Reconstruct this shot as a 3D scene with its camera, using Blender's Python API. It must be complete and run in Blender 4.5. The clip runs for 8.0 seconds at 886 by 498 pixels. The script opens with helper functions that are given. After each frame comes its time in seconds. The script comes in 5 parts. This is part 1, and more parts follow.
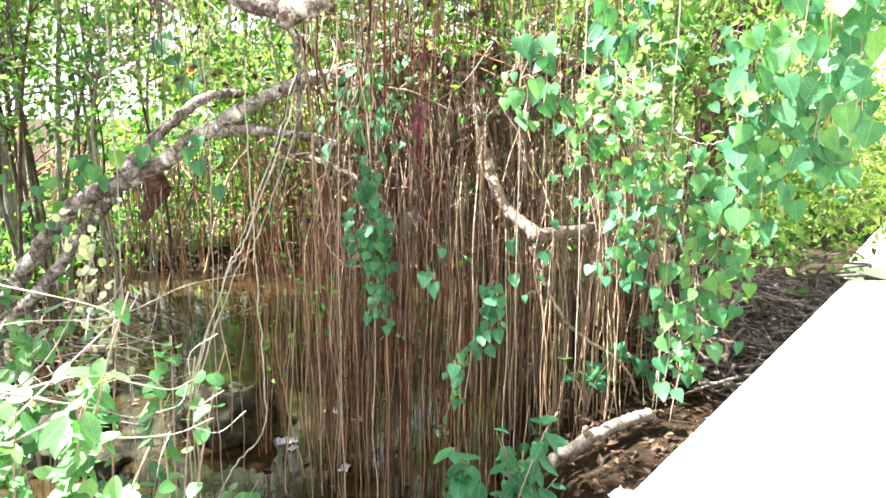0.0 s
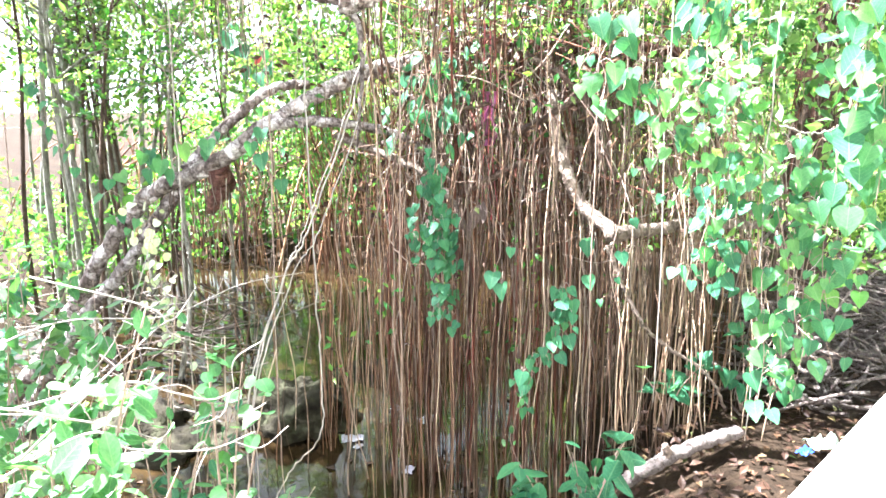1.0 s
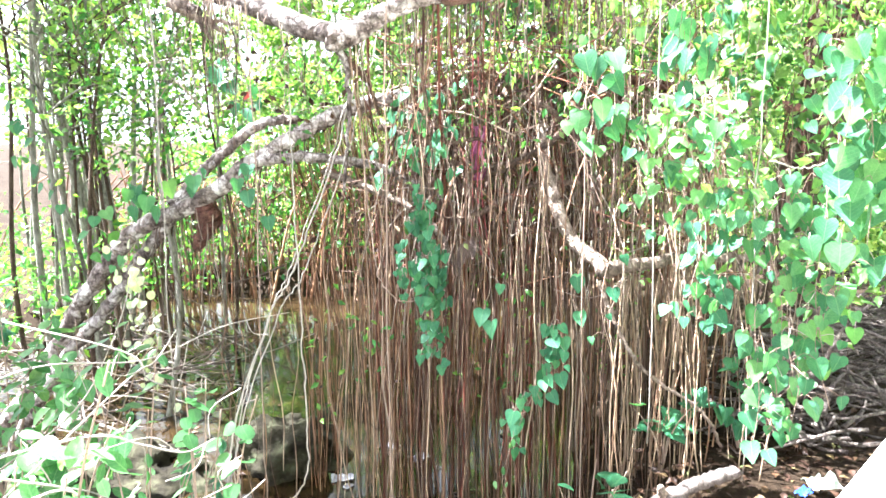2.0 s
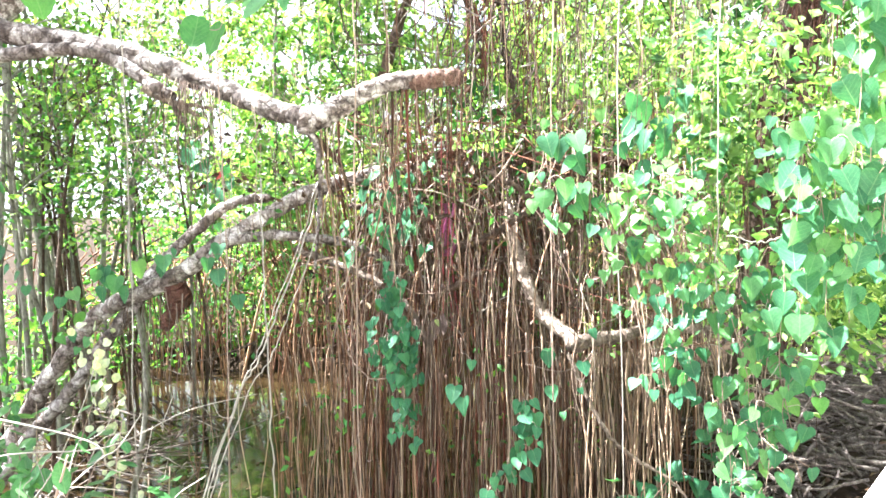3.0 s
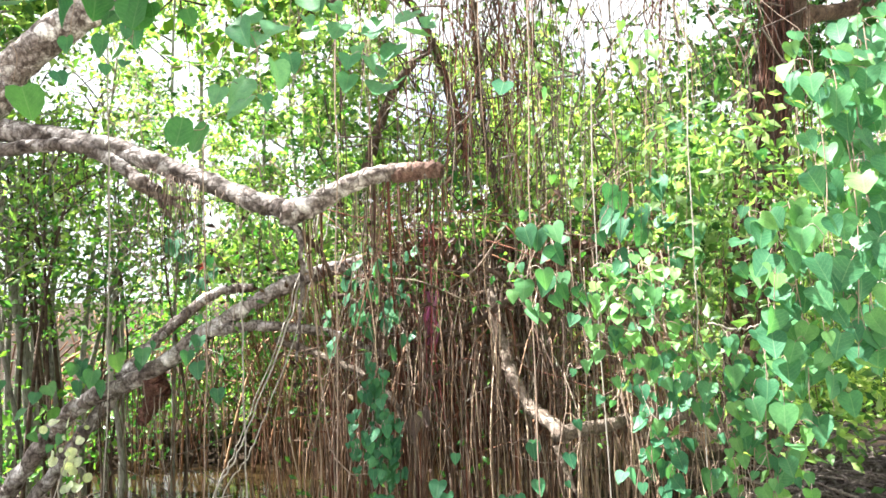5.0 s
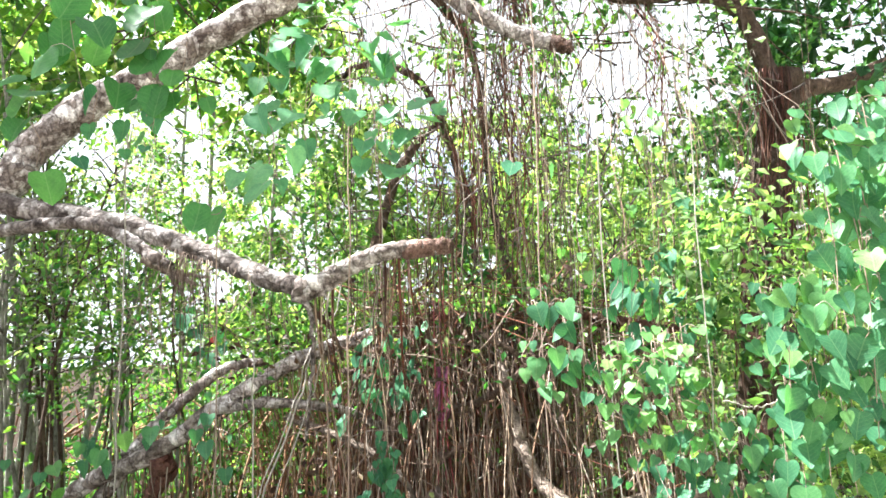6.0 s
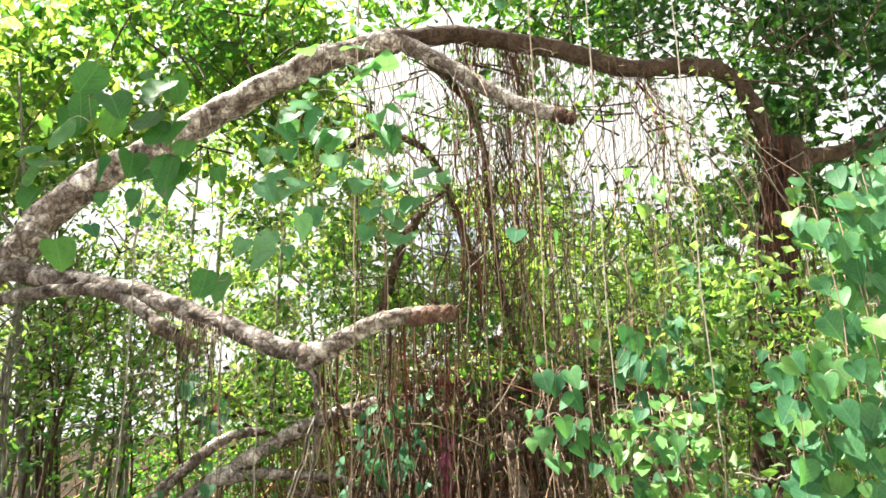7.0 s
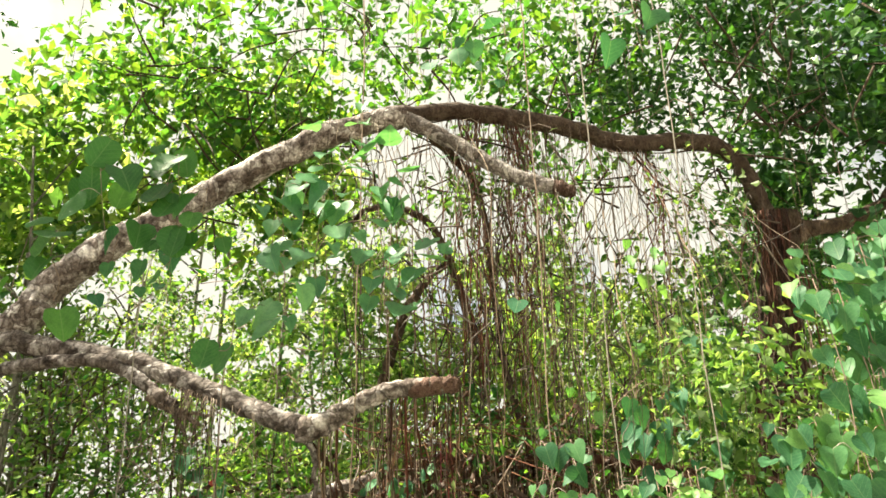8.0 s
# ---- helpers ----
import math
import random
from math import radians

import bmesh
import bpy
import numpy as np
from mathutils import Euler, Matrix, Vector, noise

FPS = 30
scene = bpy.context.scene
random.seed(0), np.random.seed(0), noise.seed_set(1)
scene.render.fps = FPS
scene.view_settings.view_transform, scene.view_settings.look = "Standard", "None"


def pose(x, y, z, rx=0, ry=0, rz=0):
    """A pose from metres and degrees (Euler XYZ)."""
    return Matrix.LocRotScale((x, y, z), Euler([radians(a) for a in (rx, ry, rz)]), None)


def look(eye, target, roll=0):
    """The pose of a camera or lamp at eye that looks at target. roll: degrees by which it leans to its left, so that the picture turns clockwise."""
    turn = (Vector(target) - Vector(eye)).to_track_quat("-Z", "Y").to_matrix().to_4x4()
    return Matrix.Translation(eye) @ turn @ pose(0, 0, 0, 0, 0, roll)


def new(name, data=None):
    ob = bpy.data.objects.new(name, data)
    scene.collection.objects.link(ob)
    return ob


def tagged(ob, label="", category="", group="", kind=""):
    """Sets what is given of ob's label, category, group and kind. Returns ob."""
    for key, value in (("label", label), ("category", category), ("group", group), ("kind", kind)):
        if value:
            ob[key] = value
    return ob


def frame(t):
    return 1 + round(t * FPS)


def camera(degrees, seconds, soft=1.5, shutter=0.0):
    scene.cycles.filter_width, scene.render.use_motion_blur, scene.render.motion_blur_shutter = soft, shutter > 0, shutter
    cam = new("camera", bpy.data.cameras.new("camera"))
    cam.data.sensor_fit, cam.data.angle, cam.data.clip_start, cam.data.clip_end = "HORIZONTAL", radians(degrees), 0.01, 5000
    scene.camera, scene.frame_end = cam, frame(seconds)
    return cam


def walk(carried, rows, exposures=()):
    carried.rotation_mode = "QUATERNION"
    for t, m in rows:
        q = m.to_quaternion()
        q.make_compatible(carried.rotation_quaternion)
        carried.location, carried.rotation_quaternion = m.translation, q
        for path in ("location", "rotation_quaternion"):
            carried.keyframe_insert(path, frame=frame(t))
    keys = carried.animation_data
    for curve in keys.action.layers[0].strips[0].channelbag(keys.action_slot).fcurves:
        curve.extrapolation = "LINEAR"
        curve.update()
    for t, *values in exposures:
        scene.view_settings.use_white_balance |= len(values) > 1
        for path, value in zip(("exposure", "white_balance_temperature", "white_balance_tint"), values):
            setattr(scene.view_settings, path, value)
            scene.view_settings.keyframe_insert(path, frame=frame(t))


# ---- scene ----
cam = camera(66.4, 8.0, 1.65)
PATH = [
    (0, (-0.093, 0.192, 1.403), (-0.035, 2.156, 1.033), 0.6),
    (0.5, (-0.074, 0.307, 1.391), (-0.135, 2.259, 0.96), -0.3),
    (1, (-0.051, 0.383, 1.402), (-0.219, 2.335, 1.003), -0.0),
    (1.2, (-0.051, 0.394, 1.4), (-0.236, 2.344, 0.999), -0.0),
    (2.3, (-0.009, 0.441, 1.44), (-0.151, 2.42, 1.185), -0.5),
    (2.5, (-0.004, 0.423, 1.434), (-0.135, 2.408, 1.226), -0.6),
    (3, (0.0, 0.411, 1.462), (-0.083, 2.406, 1.349), -0.9),
    (3.5, (0.006, 0.404, 1.474), (-0.047, 2.403, 1.434), -1.1),
    (4, (0.022, 0.404, 1.493), (-0.008, 2.404, 1.497), -1.2),
    (4.2, (0.024, 0.408, 1.492), (-0.004, 2.408, 1.511), -1.2),
    (5.5, (0.034, 0.394, 1.524), (-0.022, 2.382, 1.737), -1.8),
    (6, (0.009, 0.38, 1.563), (-0.045, 2.356, 1.869), -1.9),
    (6.5, (0.015, 0.373, 1.561), (-0.048, 2.33, 1.969), -1.8),
    (7, (0.017, 0.37, 1.559), (-0.05, 2.305, 2.059), -1.8),
    (7.5, (0.018, 0.363, 1.553), (-0.046, 2.272, 2.148), -1.8),
    (8, (0.023, 0.352, 1.548), (-0.044, 2.223, 2.25), -1.7),
]
EXPOSURES = [(0, 3.77, 6200, 8), (0.5, 4.27, 5700, 11), (1, 4.32, 5600, 13), (2.5, 4.18, 5700, 11), (3.5, 3.7, 5900, 10), (4, 3.48, 6000, 10), (5.5, 3.09, 6100, 9), (6, 3.09, 5900, 9), (6.5, 2.62, 6400, 7), (7.4, 2.6, 6900, 5), (8, 2.18, 7400, 3)]
walk(cam, [(t, look(eye, target, roll)) for t, eye, target, roll in PATH], EXPOSURES)

# ---- world and light ----
world = bpy.data.worlds.new("sky")
scene.world = world
world.use_nodes = True
SUN_ELEVATION, SUN_AZIMUTH = radians(57), radians(-80)   # azimuth from +y towards +x
sky = world.node_tree.nodes.new("ShaderNodeTexSky")
sky.sky_type = "NISHITA"
sky.sun_disc = False
sky.sun_elevation, sky.sun_rotation = SUN_ELEVATION, SUN_AZIMUTH
sky.dust_density, sky.air_density, sky.ozone_density = 7.0, 0.8, 0.4
# broken white cumulus over the whole sky
cloud_noise = world.node_tree.nodes.new("ShaderNodeTexNoise")
cloud_noise.inputs["Scale"].default_value, cloud_noise.inputs["Detail"].default_value = 2.6, 7.0
world.node_tree.links.new(world.node_tree.nodes.new("ShaderNodeTexCoord").outputs["Generated"], cloud_noise.inputs["Vector"])
cloud_edge = world.node_tree.nodes.new("ShaderNodeMapRange")
cloud_edge.inputs["From Min"].default_value, cloud_edge.inputs["From Max"].default_value = 0.3, 0.45
world.node_tree.links.new(cloud_noise.outputs[0], cloud_edge.inputs["Value"])
cloudy = world.node_tree.nodes.new("ShaderNodeMixRGB")
cloudy.inputs[2].default_value = (3.8, 3.8, 3.72, 1)
world.node_tree.links.new(cloud_edge.outputs[0], cloudy.inputs[0])
world.node_tree.links.new(sky.outputs[0], cloudy.inputs[1])
world.node_tree.links.new(cloudy.outputs[0], world.node_tree.nodes["Background"].inputs[0])
world.node_tree.nodes["Background"].inputs[1].default_value = 0.06
sun_data = bpy.data.lights.new("sun", "SUN")
sun_data.energy, sun_data.angle, sun_data.color = 5.0, radians(0.6), (1.0, 0.95, 0.86)
sun = new("sun", sun_data)
sun_way = Vector((math.sin(SUN_AZIMUTH) * math.cos(SUN_ELEVATION), math.cos(SUN_AZIMUTH) * math.cos(SUN_ELEVATION), math.sin(SUN_ELEVATION)))
sun.matrix_world = look(sun_way * 50, (0, 0, 0))

# ---- materials ----


def nodes_of(name):
    m = bpy.data.materials.new(name)
    m.use_nodes = True
    t = m.node_tree
    return m, t, t.nodes, t.links, t.nodes["Principled BSDF"]


def ramp(n, l, source, stops):
    r = n.new("ShaderNodeValToRGB")
    r.color_ramp.elements[0].position, r.color_ramp.elements[0].color = stops[0][0], (*stops[0][1], 1)
    r.color_ramp.elements[1].position, r.color_ramp.elements[1].color = stops[-1][0], (*stops[-1][1], 1)
    for p, c in stops[1:-1]:
        r.color_ramp.elements.new(p).color = (*c, 1)
    l.new(source, r.inputs[0])
    return r.outputs[0]


def noise_of(n, l, scale, detail=5.0, stretch=None, rough=0.6):
    c = n.new("ShaderNodeTexCoord")
    x = n.new("ShaderNodeTexNoise")
    x.inputs["Scale"].default_value, x.inputs["Detail"].default_value, x.inputs["Roughness"].default_value = scale, detail, rough
    if stretch:
        m = n.new("ShaderNodeMapping")
        m.inputs["Scale"].default_value = stretch
        l.new(c.outputs["Object"], m.inputs[0])
        l.new(m.outputs[0], x.inputs[0])
    else:
        l.new(c.outputs["Object"], x.inputs[0])
    return x.outputs["Fac"]


def mixed(n, l, a, b, fac, mode="MIX"):
    x = n.new("ShaderNodeMix")
    x.data_type, x.blend_type = "RGBA", mode
    for socket, v in ((x.inputs["Factor"], fac), (x.inputs["A"], a), (x.inputs["B"], b)):
        if isinstance(v, (int, float)):
            socket.default_value = v
        elif isinstance(v, tuple):
            socket.default_value = (*v, 1)
        else:
            l.new(v, socket)
    return x.outputs["Result"]


def bumped(n, l, p, height, strength, distance):
    b = n.new("ShaderNodeBump")
    b.inputs["Strength"].default_value, b.inputs["Distance"].default_value = strength, distance
    l.new(height, b.inputs["Height"])
    l.new(b.outputs[0], p.inputs["Normal"])


def leaf_material(name, stops, islands=True, through_light=0.45, rough=0.42):
    """Leaf blades: colour varies leaf by leaf, light shines through."""
    m, t, n, l, p = nodes_of(name)
    if islands:
        pick = n.new("ShaderNodeNewGeometry").outputs["Random Per Island"]
    else:
        pick = n.new("ShaderNodeObjectInfo").outputs["Random"]
    colour = ramp(n, l, pick, stops)
    mottle = ramp(n, l, noise_of(n, l, 30.0), [(0.3, (0.7, 0.75, 0.7)), (0.7, (1.1, 1.1, 1.0))])
    colour = mixed(n, l, colour, mottle, 1.0, "MULTIPLY")
    if islands:
        tone = ramp(n, l, n.new("ShaderNodeObjectInfo").outputs["Random"], [(0.0, (0.7, 0.78, 0.85)), (0.5, (0.95, 1.0, 1.0)), (1.0, (1.2, 1.15, 1.1))])
        patch = ramp(n, l, noise_of(n, l, 0.9, 3.0), [(0.35, (0.7, 0.78, 0.88)), (0.65, (1.2, 1.15, 1.05))])
        colour = mixed(n, l, mixed(n, l, colour, tone, 1.0, "MULTIPLY"), patch, 1.0, "MULTIPLY")
    else:
        xyz = n.new("ShaderNodeSeparateXYZ")
        l.new(n.new("ShaderNodeTexCoord").outputs["Object"], xyz.inputs[0])

        def sums(kind, a, b):
            q = n.new("ShaderNodeMath")
            q.operation = kind
            for k, v in enumerate((a, b)):
                if isinstance(v, (int, float)):
                    q.inputs[k].default_value = v
                else:
                    l.new(v, q.inputs[k])
            return q.outputs[0]

        off = sums("ABSOLUTE", xyz.outputs["X"], 0.0)
        rib = sums("LESS_THAN", off, 0.018)
        slant = sums("MULTIPLY", sums("ADD", xyz.outputs["Z"], sums("MULTIPLY", off, -0.75)), 6.5)
        vein = sums("LESS_THAN", sums("ABSOLUTE", sums("SUBTRACT", sums("FRACT", slant, 0.0), 0.5), 0.0), 0.07)
        lines = sums("MAXIMUM", rib, sums("MULTIPLY", vein, 0.55))
        blotch = ramp(n, l, noise_of(n, l, 2.3, 6.0), [(0.35, (0.72, 0.76, 0.74)), (0.65, (1.18, 1.14, 1.05))])
        colour = mixed(n, l, colour, blotch, 1.0, "MULTIPLY")
        colour = mixed(n, l, colour, (0.28, 0.42, 0.2), sums("MULTIPLY", lines, 0.2))
        bumped(n, l, p, lines, 0.35, 0.03)
    l.new(colour, p.inputs["Base Color"])
    p.inputs["Roughness"].default_value = rough
    p.inputs["Specular IOR Level"].default_value = 0.25
    tr = n.new("ShaderNodeBsdfTranslucent")
    glow = mixed(n, l, colour, (1.5, 1.6, 0.65), 1.0, "MULTIPLY")
    l.new(glow, tr.inputs[0])
    mix = n.new("ShaderNodeMixShader")
    mix.inputs[0].default_value = through_light
    l.new(p.outputs[0], mix.inputs[1])
    l.new(tr.outputs[0], mix.inputs[2])
    l.new(mix.outputs[0], n["Material Output"].inputs[0])
    return m


def bark_material(name, dark, mid, pale, scale=9.0, pale_from=0.58, stretch=None, plates=0.0):
    m, t, n, l, p = nodes_of(name)
    big = noise_of(n, l, scale, 10.0, stretch, 0.7)
    fine = noise_of(n, l, scale * 6, 6.0, stretch)
    soft = tuple(0.6 * a + 0.4 * b for a, b in zip(mid, pale))
    colour = ramp(n, l, big, [(0.31, dark), (0.42, mid), (pale_from + 0.04, soft), (pale_from + 0.14, pale)])
    grain = ramp(n, l, fine, [(0.3, (0.55, 0.55, 0.55)), (0.7, (1.15, 1.12, 1.1))])
    shade = mixed(n, l, colour, grain, 0.85, "MULTIPLY")
    tone = ramp(n, l, n.new("ShaderNodeObjectInfo").outputs["Random"], [(0.0, (0.7, 0.68, 0.66)), (1.0, (1.2, 1.17, 1.15))])
    stain = ramp(n, l, noise_of(n, l, scale * 0.45, 6.0, (1.0, 0.8, 1.3), 0.75), [(0.36, (0.42, 0.39, 0.35)), (0.48, (1.0, 0.98, 0.97)), (0.64, (1.35, 1.33, 1.33))])
    shade = mixed(n, l, shade, stain, 0.45, "MULTIPLY")
    crack = ramp(n, l, noise_of(n, l, scale * 2.6, 8.0, (1.6, 1.6, 0.7), 0.8), [(0.43, (0.22, 0.18, 0.16)), (0.5, (1.0, 1.0, 1.0))])
    shade = mixed(n, l, shade, crack, 0.6, "MULTIPLY")
    if plates:
        # flaking plates with dark seams
        where = n.new("ShaderNodeTexCoord").outputs["Object"]
        warp = n.new("ShaderNodeTexNoise")
        warp.inputs["Scale"].default_value, warp.inputs["Detail"].default_value = plates * 0.7, 5.0
        l.new(where, warp.inputs[0])
        place = mixed(n, l, where, warp.outputs["Color"], 0.13)
        cell, seam = n.new("ShaderNodeTexVoronoi"), n.new("ShaderNodeTexVoronoi")
        seam.feature = "DISTANCE_TO_EDGE"
        for q in (cell, seam):
            q.inputs["Scale"].default_value = plates
            l.new(place, q.inputs["Vector"])
        grey = n.new("ShaderNodeSeparateColor")
        l.new(cell.outputs["Color"], grey.inputs[0])
        flake = ramp(n, l, grey.outputs[0], [(0.1, (0.5, 0.42, 0.38)), (0.4, (0.85, 0.8, 0.78)), (0.55, (1.25, 1.24, 1.25)), (0.9, (1.7, 1.7, 1.72))])
        gap = ramp(n, l, seam.outputs["Distance"], [(0.01, (0.2, 0.16, 0.14)), (0.09, (1.0, 1.0, 1.0))])
        shade = mixed(n, l, mixed(n, l, shade, flake, 0.8, "MULTIPLY"), gap, 0.7, "MULTIPLY")
    l.new(mixed(n, l, shade, tone, 1.0, "MULTIPLY"), p.inputs["Base Color"])
    p.inputs["Roughness"].default_value = 0.85
    p.inputs["Specular IOR Level"].default_value = 0.25
    bumped(n, l, p, seam.outputs["Distance"] if plates else fine, 1.0, 0.02)
    return m


def island_material(name, stops, rough=0.8, scale=25.0):
    """Opaque litter and twigs: colour varies piece by piece."""
    m, t, n, l, p = nodes_of(name)
    colour = ramp(n, l, n.new("ShaderNodeNewGeometry").outputs["Random Per Island"], stops)
    fine = noise_of(n, l, scale)
    grain = ramp(n, l, fine, [(0.3, (0.6, 0.6, 0.6)), (0.7, (1.15, 1.15, 1.1))])
    l.new(mixed(n, l, colour, grain, 0.9, "MULTIPLY"), p.inputs["Base Color"])
    p.inputs["Roughness"].default_value = rough
    p.inputs["Specular IOR Level"].default_value = 0.25
    bumped(n, l, p, fine, 0.4, 0.004)
    return m


def root_material(name, stops):
    """Hanging roots: each its own tone, streaked along its length."""
    m, t, n, l, p = nodes_of(name)
    colour = ramp(n, l, n.new("ShaderNodeObjectInfo").outputs["Random"], stops)
    streak = noise_of(n, l, 7.0, 5.0, (6.0, 6.0, 0.6))
    grain = ramp(n, l, streak, [(0.32, (0.36, 0.31, 0.29)), (0.68, (1.12, 1.06, 1.02))])
    l.new(mixed(n, l, colour, grain, 0.9, "MULTIPLY"), p.inputs["Base Color"])
    p.inputs["Roughness"].default_value = 0.75
    p.inputs["Specular IOR Level"].default_value = 0.3
    bumped(n, l, p, noise_of(n, l, 60.0, 4.0, (1, 1, 0.3)), 0.5, 0.004)
    return m


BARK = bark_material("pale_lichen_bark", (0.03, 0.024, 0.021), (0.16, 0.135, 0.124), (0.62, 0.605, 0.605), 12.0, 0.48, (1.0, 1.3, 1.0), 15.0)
BARK_PALE = bark_material("pale_grey_bark", (0.1, 0.088, 0.082), (0.32, 0.295, 0.285), (0.62, 0.6, 0.6), 14.0, 0.5, None, 18.0)
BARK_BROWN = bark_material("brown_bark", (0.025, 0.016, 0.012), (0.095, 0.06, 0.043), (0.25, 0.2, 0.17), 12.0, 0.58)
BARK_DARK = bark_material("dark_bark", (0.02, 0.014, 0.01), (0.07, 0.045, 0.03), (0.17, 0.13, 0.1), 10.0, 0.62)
BARK_RED = bark_material("reddish_bark", (0.04, 0.018, 0.014), (0.14, 0.06, 0.045), (0.25, 0.17, 0.13), 14.0, 0.66)
BARK_GREY = bark_material("grey_trunk_bark", (0.06, 0.06, 0.05), (0.22, 0.22, 0.18), (0.45, 0.46, 0.42), 7.0, 0.54, (1, 1, 0.35))
CUT_WOOD = bark_material("cut_wood", (0.09, 0.045, 0.035), (0.2, 0.115, 0.09), (0.36, 0.26, 0.22), 30.0)
HEAP_TWIG = bark_material("heap_twig_bark", (0.018, 0.013, 0.011), (0.1, 0.08, 0.072), (0.42, 0.38, 0.36), 20.0, 0.54)
DRY_LOG = bark_material("dry_log_bark", (0.14, 0.11, 0.095), (0.3, 0.26, 0.245), (0.46, 0.43, 0.42), 34.0)
DRIFTWOOD = bark_material("weathered_wood", (0.05, 0.038, 0.03), (0.23, 0.18, 0.145), (0.42, 0.36, 0.31), 14.0, 0.52)
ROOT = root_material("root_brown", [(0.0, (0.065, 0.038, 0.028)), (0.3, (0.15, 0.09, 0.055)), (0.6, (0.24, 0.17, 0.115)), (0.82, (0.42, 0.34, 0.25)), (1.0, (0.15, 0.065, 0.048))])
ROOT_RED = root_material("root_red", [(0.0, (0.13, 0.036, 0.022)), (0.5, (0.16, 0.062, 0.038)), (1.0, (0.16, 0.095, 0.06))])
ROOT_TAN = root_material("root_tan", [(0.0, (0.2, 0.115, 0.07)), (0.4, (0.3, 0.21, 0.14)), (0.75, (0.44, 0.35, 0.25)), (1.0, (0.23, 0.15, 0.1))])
# Dark tones for the back roots: the curtain's inner shade is in the colour.
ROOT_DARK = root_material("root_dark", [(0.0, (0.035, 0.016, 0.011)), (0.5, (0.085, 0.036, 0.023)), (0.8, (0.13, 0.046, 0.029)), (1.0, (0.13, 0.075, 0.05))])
ROOTLET = island_material("rootlets", [(0.0, (0.045, 0.028, 0.02)), (0.4, (0.1, 0.062, 0.044)), (0.75, (0.18, 0.13, 0.1)), (1.0, (0.34, 0.28, 0.23))])
ROOTLET_DARK = island_material("rusty_rootlets", [(0.0, (0.07, 0.03, 0.016)), (0.5, (0.2, 0.09, 0.045)), (1.0, (0.36, 0.22, 0.13))])
ROOTLET_WARM = island_material("tan_rootlets", [(0.0, (0.035, 0.015, 0.008)), (0.4, (0.15, 0.068, 0.036)), (0.7, (0.28, 0.155, 0.088)), (1.0, (0.44, 0.3, 0.19))])
RUST = island_material("rust_red_tangle", [(0.0, (0.07, 0.02, 0.011)), (0.5, (0.15, 0.05, 0.028)), (1.0, (0.22, 0.12, 0.075))])
TWIG = island_material("dead_twigs", [(0.0, (0.1, 0.06, 0.045)), (0.5, (0.25, 0.17, 0.13)), (1.0, (0.46, 0.39, 0.35))])
TWIG_DARK = island_material("rotting_twigs", [(0.0, (0.035, 0.025, 0.02)), (0.5, (0.11, 0.08, 0.065)), (1.0, (0.26, 0.22, 0.2))])
TWIG_PALE = island_material("bleached_twigs", [(0.0, (0.2, 0.165, 0.135)), (1.0, (0.4, 0.36, 0.325))])
LITTER = island_material("leaf_litter", [(0.0, (0.022, 0.01, 0.006)), (0.5, (0.045, 0.021, 0.011)), (0.85, (0.08, 0.042, 0.021)), (0.95, (0.14, 0.1, 0.045)), (1.0, (0.1, 0.15, 0.04))], 0.6)
LEAF_VINE = leaf_material("vine_leaf", [(0.0, (0.036, 0.13, 0.072)), (0.4, (0.06, 0.18, 0.095)), (0.8, (0.09, 0.23, 0.1)), (1.0, (0.15, 0.29, 0.09))], False, 0.38, 0.5)
LEAF_TEAL = leaf_material("shade_leaf", [(0.0, (0.03, 0.12, 0.07)), (0.6, (0.05, 0.17, 0.095)), (1.0, (0.07, 0.21, 0.1))], False, 0.3, 0.5)
# Paler copy of the vine leaf, with skylight on the near sprays coloured in.
LEAF_SKYLIT = leaf_material("skylit_leaf", [(0.0, (0.07, 0.21, 0.12)), (0.5, (0.11, 0.28, 0.16)), (1.0, (0.16, 0.34, 0.2))], False, 0.42, 0.35)
LEAF_LIME = leaf_material("lime_leaf", [(0.0, (0.11, 0.28, 0.09)), (0.7, (0.18, 0.36, 0.13)), (1.0, (0.27, 0.42, 0.16))], False, 0.4, 0.4)
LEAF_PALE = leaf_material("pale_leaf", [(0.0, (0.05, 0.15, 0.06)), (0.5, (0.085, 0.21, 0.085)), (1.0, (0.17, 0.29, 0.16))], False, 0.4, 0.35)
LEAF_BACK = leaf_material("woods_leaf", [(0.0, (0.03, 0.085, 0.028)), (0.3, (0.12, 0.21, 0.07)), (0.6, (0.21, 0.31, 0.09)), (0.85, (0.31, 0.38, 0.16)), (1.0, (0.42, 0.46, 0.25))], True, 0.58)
# Green leaves paled to cream: the sunlight on them is put into the colour.
LEAF_SUNLIT_CREAM = leaf_material("sunlit_cream_leaf", [(0.0, (0.4, 0.44, 0.32)), (1.0, (0.66, 0.66, 0.56))], False, 0.35, 0.5)
LEAF_MID = leaf_material("thicket_leaf", [(0.0, (0.035, 0.12, 0.035)), (0.5, (0.075, 0.19, 0.045)), (1.0, (0.17, 0.28, 0.06))], True, 0.45)
# Darker than the other leaves: the backlit crown's shade is in this colour.
LEAF_CANOPY = leaf_material("shaded_canopy_leaf", [(0.0, (0.014, 0.05, 0.016)), (0.6, (0.035, 0.1, 0.03)), (1.0, (0.09, 0.18, 0.045))], True, 0.3)


